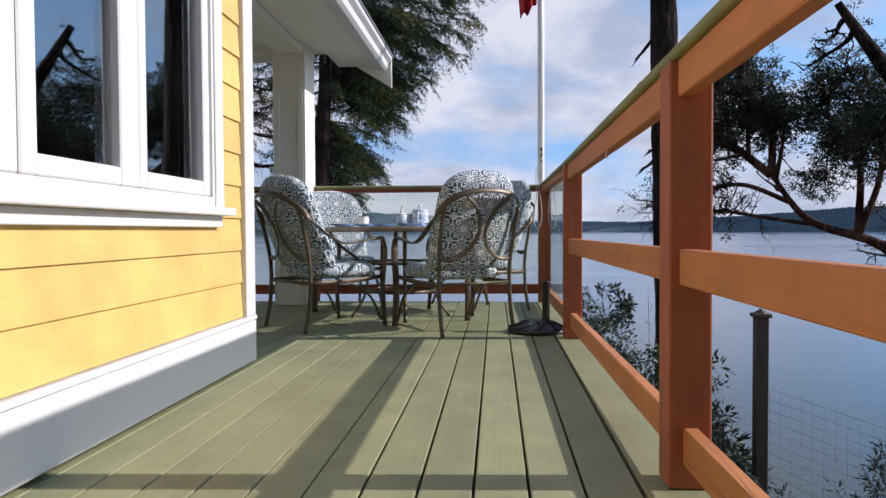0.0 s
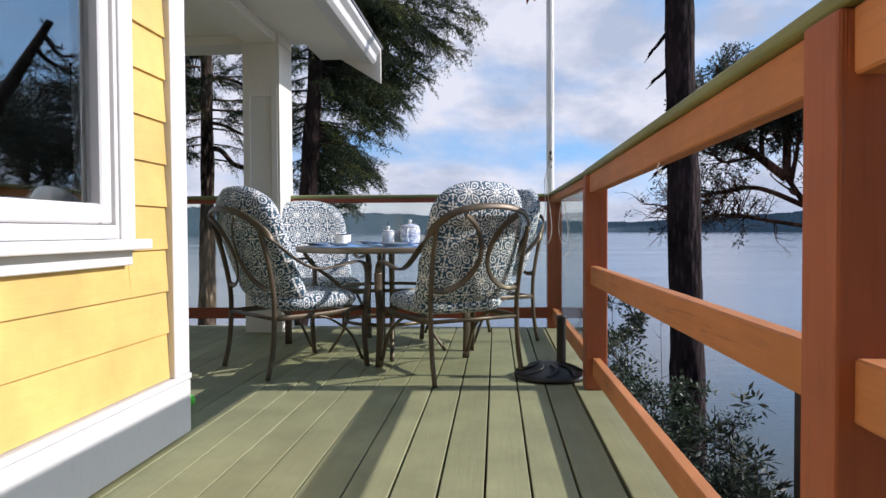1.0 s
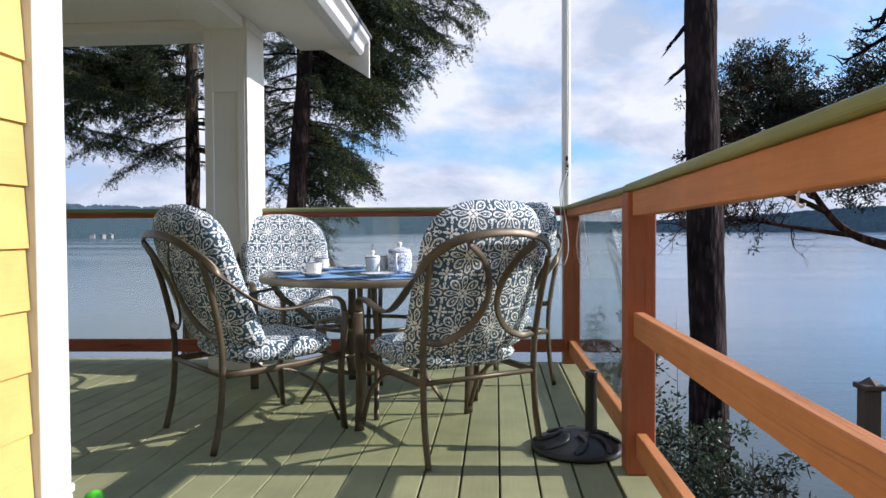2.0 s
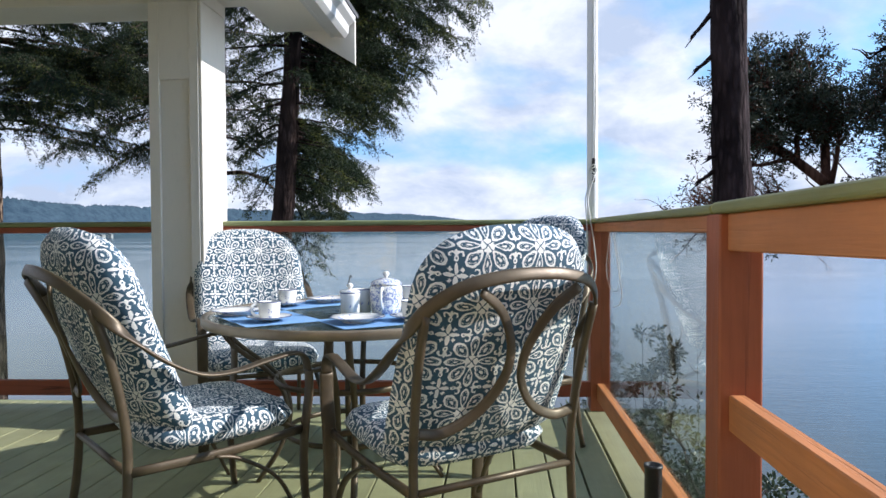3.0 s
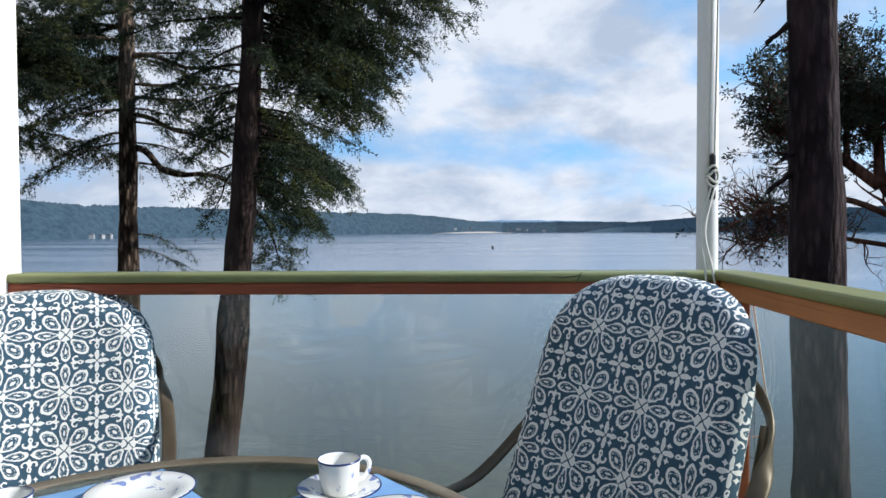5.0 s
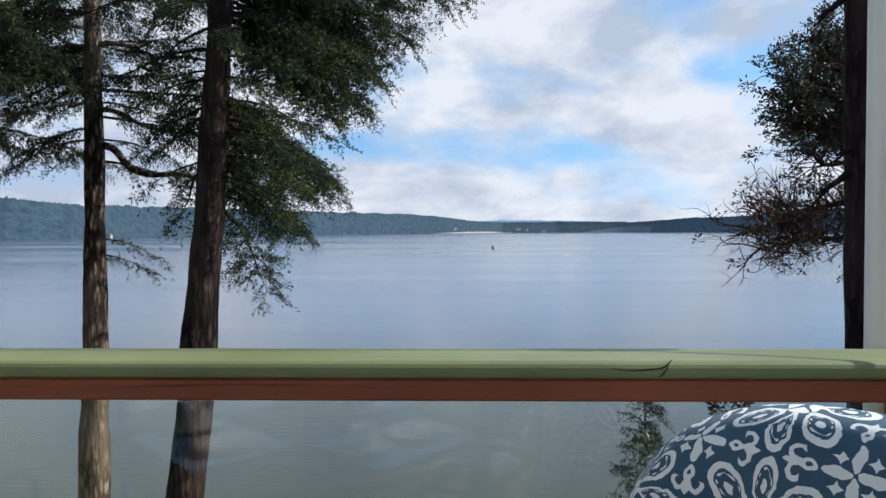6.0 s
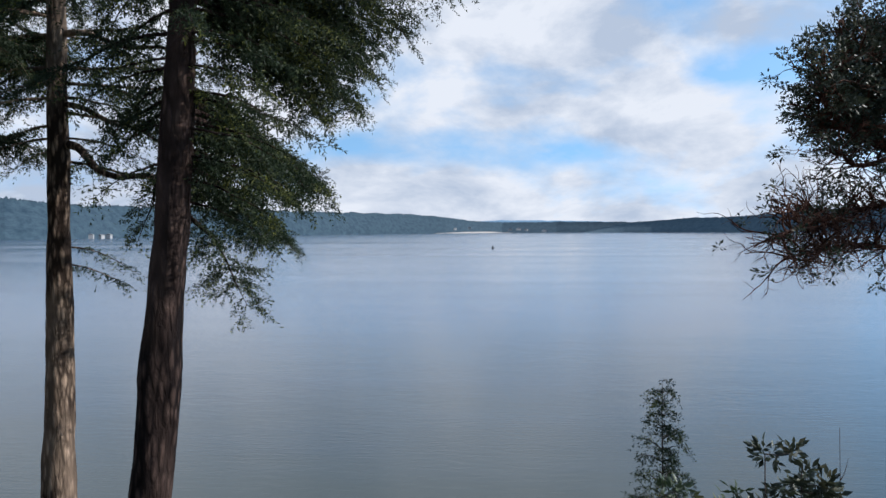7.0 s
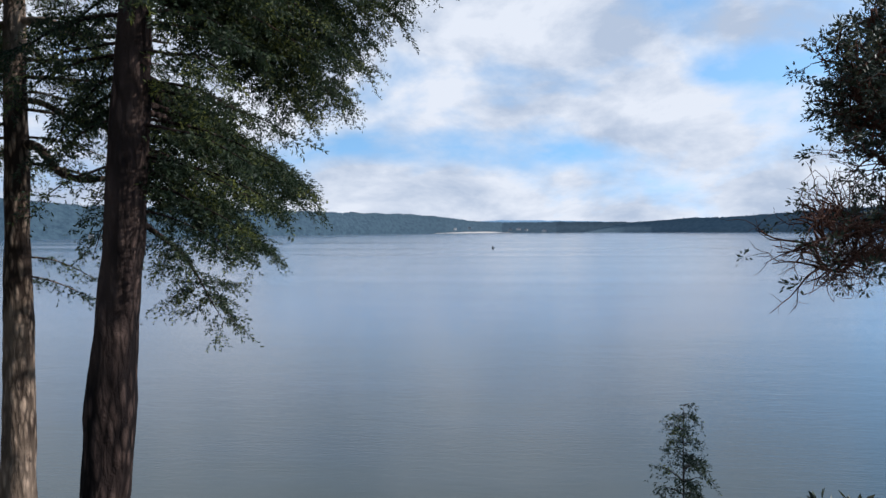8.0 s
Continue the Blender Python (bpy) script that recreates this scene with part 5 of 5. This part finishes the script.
                    bristle(spray(p, (tw * 0.7 + turn_ * rng.uniform(0.4, 0.9) + Vector((0, 0, rng.uniform(-0.5, 0.2)))).normalized(), reach * rng.uniform(0.3, 0.55), 0.4, 2), fine, 0.9)
        smooth(part("limb", wood, bark_mat, tree))
    for h, bearing, length, rise in dead:
        p0 = on_trunk(h)
        b = radians(bearing)
        way = Vector((math.sin(b), math.cos(b), rise))
        path = curve_through([p0, p0 + way * length * 0.4 + Vector((0, 0, 0.05)), p0 + way * length * 0.75 + Vector((0, rng.uniform(-0.03, 0.03), 0.01)), p0 + way * length], 4)
        stub = sweep(path, ring(0.05, 8), scale=lambda f: 1.0 - 0.72 * f ** 0.7)
        # splintered end
        for k in range(3):
            e = path[-3 - k] + Vector((0, 0.01 * k - 0.01, 0.01 * k - 0.015))
            sweep([e, e + way * 0.07 + Vector((0, 0, 0.02 * k - 0.03)), e + way * (0.13 - 0.03 * k) + Vector((0, 0.02 * k, 0.04 * k - 0.05))], ring(0.014, 5), bm=stub, scale=lambda f: 1.0 - 0.8 * f)
        smooth(part("branch_stub", stub, bark_mat, tree))
    if F:
        # each finger bristles with needles set round it and swept forward
        rows_ = np.array(F)
        fingers = np.repeat(rows_, 9, axis=0)
        r_ = np.random.default_rng(seed)
        n = len(fingers)
        axis, run = fingers[:, 3:6], r_.random(n)
        out = np.cross(axis, r_.normal(size=(n, 3)))
        out /= np.linalg.norm(out, axis=1, keepdims=True) + 1e-9
        lean = 0.45 + 0.55 * run ** 2 + r_.normal(0, 0.10, n)
        ways = axis * lean[:, None] + out * 0.8
        ways /= np.linalg.norm(ways, axis=1, keepdims=True)
        sizes = r_.uniform(0.034, 0.052, n) * fingers[:, 7]
        leaf_mesh("crown", fingers[:, :3] + axis * (run * fingers[:, 6])[:, None], ways, sizes, 0.30, leaf_mat, tree, "dark green needle sprays", seed=seed)
    return tree


def limb_set(seed, z0, z1, count, spread, length, full):
    rng = random.Random(seed)
    out = []
    for i in range(count):
        h = z0 + (z1 - z0) * (i + rng.random() * 0.6) / count
        out.append((h, rng.uniform(*spread), rng.uniform(*length), rng.uniform(-0.05, 0.18), rng.uniform(0.15, 0.38), full * rng.uniform(0.7, 1.1)))
    return out


# the middle fir: a thick trunk, its fullest limbs reaching out to the right over the water
MID = [(5.4, 55, 3.5, 0.10, 0.16, 1.0), (5.0, 66, 3.0, 0.10, 0.22, 1.1), (5.6, 80, 3.0, 0.10, 0.20, 1.0), (5.9, 46, 3.7, 0.10, 0.20, 1.0), (6.0, 100, 2.8, 0.1, 0.22, 0.9),
       (5.2, 34, 3.5, 0.05, 0.15, 1.2), (4.9, 26, 3.6, 0.05, 0.17, 1.2), (4.6, 32, 3.6, 0.05, 0.19, 1.1), (4.4, 22, 3.6, 0.02, 0.18, 1.1), (4.2, 24, 3.4, 0.02, 0.20, 1.15), (4.0, 14, 3.4, 0.02, 0.22, 1.1), (3.8, 17, 3.2, 0.0, 0.20, 1.15), (3.6, 6, 3.1, 0.0, 0.18, 1.1),
       (4.7, 45, 2.5, 0.02, 0.20, 1.0), (4.3, 42, 2.6, 0.0, 0.20, 1.1), (4.0, 36, 2.4, 0.0, 0.22, 1.1), (3.7, 32, 2.2, 0.0, 0.20, 1.1), (5.0, 10, 3.2, 0.0, 0.2, 1.2), (4.5, 2, 3.0, 0.0, 0.2, 1.2),
       (4.2, 70, 1.7, 0.05, 0.25, 1.0), (3.8, 62, 1.6, 0.05, 0.25, 1.0), (3.6, 48, 1.6, 0.0, 0.22, 1.0), (4.6, 92, 2.0, 0.1, 0.28, 1.2), (4.9, 120, 2.0, 0.05, 0.25, 1.1), (3.5, 20, 2.2, 0.0, 0.2, 1.0),
       (2.9, 1, 4.2, -0.02, 0.14, 0.9), (2.7, 6, 3.4, 0.0, 0.18, 1.0), (2.6, 12, 3.1, 0.0, 0.17, 1.0), (2.5, 8, 2.6, -0.05, 0.20, 1.1), (2.3, 357, 3.6, -0.08, 0.20, 1.0), (2.1, 2, 3.0, -0.08, 0.20, 0.8), (2.7, 15, 1.8, 0.0, 0.2, 1.0), (2.3, 20, 1.4, -0.05, 0.25, 1.0),
       (1.8, 357, 3.1, -0.25, 0.20, 0.6), (3.1, 310, 1.6, 0.0, 0.3, 0.8), (2.9, 295, 1.2, 0.0, 0.35, 0.8), (4.2, 170, 1.2, 0.0, 0.3, 1.0), (3.75, 200, 1.0, 0.0, 0.35, 0.9), (4.7, 185, 1.6, 0.0, 0.3, 1.0), (3.5, 150, 0.9, 0.0, 0.35, 0.9), (2.7, 300, 1.5, 0.0, 0.35, 0.9), (3.3, 280, 1.8, 0.05, 0.3, 1.0), (2.1, 320, 1.7, -0.1, 0.40, 0.8), (3.9, 265, 2.0, 0.1, 0.25, 0.8), (4.4, 290, 1.9, 0.1, 0.3, 0.9), (3.6, 300, 1.6, 0.05, 0.3, 0.8), (4.1, 310, 2.2, 0.05, 0.25, 0.8), (4.7, 275, 2.2, 0.05, 0.28, 1.0), (5.0, 300, 2.4, 0.05, 0.28, 1.0)]
# sun-side limbs that keep the upper trunk in the shade
MID += [(4.3, 96, 1.5, 0.05, 0.2, 1.2), (4.9, 88, 2.0, 0.05, 0.2, 1.2), (5.5, 100, 2.2, 0.05, 0.2, 1.2), (6.1, 84, 2.4, 0.05, 0.2, 1.2), (3.7, 92, 1.3, 0.0, 0.25, 1.2), (3.2, 98, 1.2, 0.0, 0.25, 1.1), (2.8, 86, 1.0, 0.0, 0.3, 1.0)]
# short dense limbs low on the trunk
MID += [(2.75, 80, 1.4, 0.0, 0.3, 1.3), (2.5, 58, 1.4, 0.0, 0.3, 1.3), (2.4, 102, 1.25, 0.0, 0.3, 1.3), (2.2, 75, 1.3, -0.05, 0.3, 1.3), (2.0, 94, 1.05, -0.05, 0.35, 1.2), (1.8, 68, 0.95, -0.1, 0.35, 1.2), (3.0, 112, 1.2, 0.0, 0.3, 1.2), (2.5, 285, 0.9, 0.0, 0.4, 1.2), (2.1, 262, 0.8, -0.05, 0.4, 1.2), (3.0, 270, 1.1, 0.0, 0.35, 1.3)]
MID += limb_set(3, 6.4, 10.5, 16, (0, 360), (2.2, 3.2), 0.8)
MID = [(h, b, n * 0.93, r, d, f) for h, b, n, r, d, f in MID]
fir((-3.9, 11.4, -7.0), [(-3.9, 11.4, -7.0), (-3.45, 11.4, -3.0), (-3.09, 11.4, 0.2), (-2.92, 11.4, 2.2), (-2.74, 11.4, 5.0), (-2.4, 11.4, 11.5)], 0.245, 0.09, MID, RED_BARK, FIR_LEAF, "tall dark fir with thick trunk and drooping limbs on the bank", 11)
# the slim fir further left
SLIM = [(3.9, 85, 2.4, 0.0, 0.05, 0.5), (3.6, 75, 2.7, 0.0, 0.08, 0.5), (3.1, 80, 2.2, -0.12, 0.08, 0.6), (2.5, 78, 2.3, -0.15, 0.04, 0.5), (1.0, 75, 0.9, -0.1, 0.25, 1.0), (4.3, 95, 2.2, 0.1, 0.2, 0.8), (1.3, 60, 1.0, 0.0, 0.4, 0.9),
        (3.8, 255, 2.6, 0.0, 0.30, 1.2), (3.3, 240, 2.2, -0.05, 0.35, 1.2), (4.2, 270, 2.8, 0.05, 0.30, 1.2), (2.9, 262, 1.8, -0.05, 0.4, 1.1), (4.6, 230, 2.7, 0.05, 0.3, 1.1)]
SLIM += [(3.3, 95, 1.6, 0.0, 0.3, 0.7), (2.9, 70, 1.4, 0.0, 0.3, 0.6), (3.6, 100, 1.7, 0.0, 0.3, 0.8), (3.0, 265, 1.0, 0.0, 0.4, 1.5), (2.7, 280, 0.8, 0.0, 0.4, 1.4), (4.7, 272, 2.3, 0.0, 0.28, 1.3), (4.3, 285, 2.2, 0.0, 0.3, 1.3), (3.7, 275, 1.9, -0.02, 0.34, 1.4), (5.0, 262, 2.4, 0.0, 0.25, 1.2), (4.2, 250, 1.2, 0.0, 0.35, 1.4), (3.5, 250, 1.1, 0.0, 0.4, 1.5), (4.4, 60, 1.5, 0.0, 0.3, 1.0)]
SLIM += limb_set(5, 4.8, 6.2, 10, (0, 360), (1.8, 2.8), 1.0) + limb_set(15, 6.5, 10.0, 14, (0, 360), (1.8, 2.8), 0.8)
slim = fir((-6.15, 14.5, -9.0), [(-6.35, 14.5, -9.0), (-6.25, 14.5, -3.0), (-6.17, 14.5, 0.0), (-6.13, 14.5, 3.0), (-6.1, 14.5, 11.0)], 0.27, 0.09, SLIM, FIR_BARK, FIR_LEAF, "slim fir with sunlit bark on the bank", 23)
for knots, thick in (([(-6.08, 14.5, 2.74), (-5.78, 14.42, 2.66), (-5.48, 14.36, 2.36), (-5.12, 14.3, 2.24), (-4.72, 14.3, 2.25), (-4.3, 14.2, 2.12), (-3.9, 14.2, 1.8)], 0.066), ([(-6.08, 14.5, 3.30), (-5.7, 14.4, 3.22), (-5.2, 14.3, 2.98), (-4.75, 14.2, 2.86), (-4.2, 14.1, 2.5)], 0.048), ([(-6.05, 14.5, 4.3), (-5.6, 14.4, 4.25), (-5.0, 14.3, 4.02), (-4.5, 14.2, 3.98), (-3.9, 14.1, 3.85)], 0.05)):
    wood = sweep(curve_through([Vector(k) - Vector((-6.15, 14.5, -9.0)) for k in knots], 6), ring(thick, 9), scale=lambda f: 1.0 - 0.7 * f)
    smooth(part("limb", wood, FIR_BARK, slim))
# a fir by the porch end, hanging in from the side
LEFT = limb_set(8, 2.95, 6.0, 24, (20, 175), (2.4, 3.8), 1.1) + limb_set(18, 6.4, 9.0, 10, (0, 360), (2.0, 3.0), 0.8)
fir((-9.05, 13.2, -8.0), [(-9.25, 13.2, -8.0), (-9.1, 13.2, -1.0), (-9.05, 13.2, 3.0), (-8.95, 13.2, 10.0)], 0.3, 0.1, LEFT, FIR_BARK, FIR_LEAF, "full fir with hanging sprays on the bank", 31)
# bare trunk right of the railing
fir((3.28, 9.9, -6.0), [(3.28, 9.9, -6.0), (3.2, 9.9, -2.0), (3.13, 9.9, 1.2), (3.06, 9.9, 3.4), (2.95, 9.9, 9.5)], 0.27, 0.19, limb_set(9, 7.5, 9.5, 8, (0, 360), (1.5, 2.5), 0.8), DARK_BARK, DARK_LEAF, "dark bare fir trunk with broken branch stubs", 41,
    dead=((3.85, 268, 0.44, -0.95), (3.27, 268, 0.42, -0.58), (1.87, 270, 0.42, -0.48), (2.02, 262, 0.3, -0.2)))


def broadleaf(at, stems, label, category, name, bark_mat, leaf_mat, seed, leaf=(0.07, 0.11), width=0.42, per_tip=9, spread=0.16):
    """A tree or shrub from explicit main stems, which fork into twigs with leaf tufts. stems: (knots, radius, forks, twig length, leafiness)."""
    rng = random.Random(seed)
    tree = thing(name, at, 0, label, category)
    base = Vector(at)
    C, D, S = [], [], []

    def tuft(p, way, k):
        for _ in range(k):
            d = (way * rng.uniform(0.0, 0.9) + Vector((rng.gauss(0, 0.6), rng.gauss(0, 0.6), rng.gauss(0.0, 0.45)))).normalized()
            C.append(p + d * rng.uniform(0, spread * 0.6))
            D.append(d)
            S.append(rng.uniform(*leaf))

    def twig(wood, p, way, length, rad, depth, leafy):
        knots = [p]
        w = way.copy()
        for _ in range(3):
            w = (w + Vector((rng.gauss(0, 0.32), rng.gauss(0, 0.32), rng.gauss(0.03, 0.28)))).normalized()
            knots.append(knots[-1] + w * length / 3)
        path = curve_through(knots, 2 if depth else 1)
        sweep(path, ring(rad, 5 if depth == 2 else 3), bm=wood, scale=lambda f: 1.0 - 0.6 * f)
        if depth == 0:
            if rng.random() < leafy:
                tuft(path[-1], w, per_tip)
                if rng.random() < 0.6:
                    tuft(path[len(path) // 2], w, per_tip // 2)
            return
        for _ in range(rng.choice((2, 3, 3))):
            i = rng.randint(len(path) // 3, len(path) - 1)
            d = (w + Vector((rng.gauss(0, 0.75), rng.gauss(0, 0.75), rng.gauss(0.05, 0.6)))).normalized()
            twig(wood, path[i], d, length * rng.uniform(0.5, 0.8), rad * 0.55, depth - 1, leafy)

    for knots, rad, forks, tl, leafy in stems:
        path = curve_through([Vector(k) - base for k in knots], 6)
        wood = bmesh.new()
        sweep(path, ring(rad, 9), bm=wood, scale=lambda f: 1.0 - 0.72 * f)
        for j in range(forks):
            i = int(len(path) * rng.uniform(0.30, 0.999))
            i = min(max(i, 1), len(path) - 1)
            t = (path[i] - path[i - 1]).normalized()
            d = (t * 0.5 + Vector((rng.gauss(0, 0.7), rng.gauss(0, 0.7), rng.gauss(0.12, 0.6)))).normalized()
            twig(wood, path[i], d, tl * rng.uniform(0.6, 1.15), max(rad * 0.28, 0.008), 2, leafy)
        smooth(part("limb", wood, bark_mat, tree))
    if C:
        leaf_mesh("crown", np.array([tuple(c) for c in C]), np.array([tuple(d) for d in D]), np.array(S), width, leaf_mat, tree, "leathery dark leaves", 0.15, seed)
    return tree


# leaning madrone beyond the bare trunk
broadleaf((13.5, 15.5, -6.0), [
    ([(13.5, 15.5, -6.0), (12.2, 15.8, -2.2), (10.2, 16.3, 0.1), (8.4, 16.8, 0.9), (7.5, 17.0, 2.1)], 0.20, 4, 0.9, 0.5),
    ([(7.5, 17.0, 2.1), (6.9, 17.3, 2.7), (6.4, 17.5, 3.2), (6.1, 17.7, 4.0), (6.3, 17.8, 4.75)], 0.12, 74, 0.62, 1.0),
    ([(6.9, 17.3, 2.7), (6.0, 17.1, 3.1), (5.5, 16.9, 3.5), (5.4, 16.9, 4.0)], 0.09, 26, 0.55, 0.9),
    ([(7.5, 17.0, 2.1), (7.7, 17.6, 3.4), (7.4, 18.0, 4.3), (7.2, 18.0, 4.9)], 0.11, 70, 0.62, 1.0),
    ([(8.02, 16.88, 1.35), (6.8, 16.9, 1.85), (5.9, 16.9, 1.75), (5.0, 16.2, 1.6), (4.25, 15.6, 1.38)], 0.07, 84, 0.62, 0.07),
    ([(8.6, 16.75, 0.8), (7.4, 16.95, 1.0), (6.2, 17.1, 1.2), (5.4, 16.6, 1.15), (4.45, 15.8, 1.05)], 0.06, 76, 0.6, 0.07),
    ([(6.9, 17.3, 2.7), (6.0, 16.9, 2.5), (5.6, 16.7, 2.7), (5.3, 16.6, 2.75)], 0.05, 16, 0.7, 0.35),
    ([(9.4, 16.5, 0.5), (9.6, 16.9, 2.4), (9.1, 17.4, 3.6), (9.2, 17.5, 4.5)], 0.10, 60, 0.7, 1.0),
    ([(7.0, 17.25, 2.6), (7.0, 17.3, 3.5), (7.0, 17.3, 4.1)], 0.07, 40, 0.6, 1.0),
    ([(7.6, 17.0, 2.0), (7.8, 17.1, 2.9), (7.8, 17.1, 3.7)], 0.07, 36, 0.6, 1.0),
    ([(9.4, 16.5, 0.5), (10.0, 16.6, 2.2), (9.8, 16.8, 3.6), (9.3, 17.0, 4.9)], 0.09, 60, 0.7, 1.0),
    ([(10.0, 16.6, 2.2), (10.5, 16.6, 3.0), (10.8, 16.6, 4.4)], 0.08, 46, 0.7, 1.0),
    ([(9.8, 16.8, 3.6), (9.1, 16.6, 3.4), (8.7, 16.5, 2.7), (8.6, 16.5, 1.9)], 0.05, 34, 0.5, 0.9),
], "leaning madrone with reddish limbs and dark leaves", "tree", "madrone_tree", MADRONE_BARK, MADRONE_LEAF, 51, (0.055, 0.095), 0.44, 17, 0.20)
# a second madrone: a broken, leaning trunk that points out over the first
broadleaf((13.4, 14.7, -10.8), [
    ([(13.4, 14.7, -10.8), (12.4, 14.7, -3.0), (11.0, 14.7, 0.8), (9.7, 14.7, 3.3), (8.95, 14.7, 4.4), (8.45, 14.7, 5.1), (8.0, 14.7, 5.75)], 0.30, 3, 0.8, 0.6),
    ([(10.6, 14.7, 1.6), (10.1, 15.1, 2.6), (9.7, 15.3, 3.9)], 0.09, 34, 0.8, 1.0),
    ([(9.7, 14.7, 3.3), (9.2, 15.0, 3.2), (8.9, 15.2, 2.6)], 0.06, 24, 0.6, 1.0),
], "leaning madrone with a broken pointed trunk beside the bank", "tree", "madrone_tree", RED_BARK, MADRONE_LEAF, 57, (0.05, 0.09), 0.42, 22, 0.22)


def shrub_stems(cx, cy, z0, z1, count, spread, seed, tl=0.35, leafy=1.0, forks=8):
    rng = random.Random(seed)
    out = []
    for _ in range(count):
        a, r = rng.uniform(0, 2 * math.pi), spread * math.sqrt(rng.random())
        ex, ey, ez = cx + r * math.cos(a), cy + r * math.sin(a), z1 - rng.uniform(0, 0.45) * (z1 - z0)
        out.append(([(cx + 0.2 * r * math.cos(a), cy + 0.2 * r * math.sin(a), z0), ((cx + ex) / 2, (cy + ey) / 2, (z0 + ez) / 2 + 0.1), (ex, ey, ez)], 0.016, forks, tl, leafy))
    return out


def shrub(cx, cy, z1, count, spread, seed, label, leaf=(0.06, 0.10), width=0.36, mat=None, tl=0.32, per_tip=9, tall=2.2):
    z0 = min(bank(cx, cy), z1 - tall)
    broadleaf((cx, cy, z0), shrub_stems(cx, cy, z0, z1, count, spread, seed, tl), label, "shrub", "shrub", TWIG, mat or SHRUB_LEAF, seed, leaf, width, per_tip)


shrub(1.62, 5.75, 0.24, 5, 0.30, 61, "upright shrub with small grey-green leaves beside the deck", (0.030, 0.052), 0.55, tl=0.24, per_tip=9)
shrub(1.75, 6.1, -0.62, 10, 0.45, 62, "dense shrub with yellowing leaves beside the deck", (0.03, 0.055), 0.55, tl=0.22, per_tip=14)
shrub(2.35, 5.9, -0.85, 10, 0.5, 63, "dense dark shrub on the bank", (0.03, 0.055), 0.30, DARK_LEAF, 0.22, 22)
shrub(2.45, 5.50, -0.70, 4, 0.24, 64, "drooping shrub with long hanging leaves", (0.08, 0.13), 0.28, MADRONE_LEAF)
shrub(2.40, 11.1, -0.22, 11, 0.36, 65, "young rhododendron with long leaves on the bank", (0.065, 0.105), 0.42, MADRONE_LEAF, 0.20, 12)
shrub(1.95, 11.6, -0.75, 8, 0.5, 66, "low leafy shrub on the bank", (0.08, 0.12), 0.32)
shrub(1.5, 4.35, -0.55, 7, 0.36, 81, "low dark shrub beside the glass panel", (0.028, 0.05), 0.5, DARK_LEAF, 0.22, 14)
shrub(1.6, 5.05, -0.48, 7, 0.32, 82, "low dark shrub beside the glass panel", (0.028, 0.05), 0.5, DARK_LEAF, 0.22, 14)
shrub(3.65, 5.3, -1.72, 9, 0.55, 68, "low dark shrub below the deck", mat=DARK_LEAF, width=0.25, per_tip=12, tl=0.25)
bare = thing("bare_sapling", (3.2, 11.65, bank(3.2, 11.65)), 0, "thin leafless sapling on the bank", "sapling")
wood = bmesh.new()
h0 = -0.35 - bank(3.2, 11.65)
sweep(curve_through([(0.12, 0, 0), (0.06, 0, h0 * 0.6), (0, 0, h0)], 6), ring(0.012, 6), bm=wood, scale=lambda f: 1 - 0.8 * f)
for k, (f, dx) in enumerate(((0.80, 0.30), (0.84, -0.22), (0.90, -0.14), (0.93, 0.10), (0.75, 0.2))):
    sweep(curve_through([(0.1 * (1 - f), 0, h0 * f), (0.1 * (1 - f) + dx * 0.5, 0.02, h0 * f + 0.07), (0.1 * (1 - f) + dx, 0.05, h0 * f + 0.2)], 4), ring(0.006, 5), bm=wood, scale=lambda f: 1 - 0.8 * f)
smooth(part("stem", wood, TWIG, bare))


def young_fir(x, y, top, seed):
    z0 = bank(x, y)
    limbs = []
    rng = random.Random(seed)
    n = 56
    for i in range(n):
        f = i / n
        h = top - 0.06 - 2.6 * (1 - f) ** 1.25
        limbs.append((h, rng.uniform(0, 360), 0.05 + 0.24 * (top - h) * rng.uniform(0.6, 1.15), 0.60, 0.20, 1.1))
    fir((x, y, z0), [(x + 0.05, y, z0), (x + 0.03, y, (z0 + top) / 2), (x, y, top)], 0.035, 0.006, limbs, TWIG, FIR_LEAF, "young fir on the bank below the deck", seed)


young_fir(2.40, 14.95, -0.66, 71)
# ---- wire fence below the deck ----
fence = thing("wire_fence", (0, 0, 0), 0, "dark wooden fence post with wire mesh on the bank", "fence")
FPX, FPY = 2.82, 5.2
part("post", box(FPX - 0.055, FPX + 0.055, FPY - 0.055, FPY + 0.055, -3.4, -0.115, 0.006), DARK_POST, fence)
part("post_cap", box(FPX - 0.075, FPX + 0.075, FPY - 0.075, FPY + 0.075, -0.114, -0.075, 0.008, 2), DARK_POST, fence)
part("post_cap", lathe([(0.08, 0.0), (0.0, 0.045)], 4, at=(FPX, FPY, -0.074)), DARK_POST, fence)
part("post", box(4.4 - 0.055, 4.4 + 0.055, 3.0, 3.11, -4.2, -0.6, 0.006), DARK_POST, fence)
wire = bmesh.new()
A, B = Vector((FPX, FPY, 0)), Vector((4.4, 3.05, -0.35))
for k in range(15):
    z = -0.75 - 0.10 * k
    sweep([A + Vector((0, 0, z)), B + Vector((0, 0, z))], ring(0.0016, 4), bm=wire)
for k in range(1, 27):
    p = A.lerp(B, k / 27)
    sweep([p + Vector((0, 0, -0.75)), p + Vector((0, 0, -2.15))], ring(0.0016, 4), bm=wire)
part("wire_mesh", wire, WIRE, fence, "thin galvanised wire mesh")
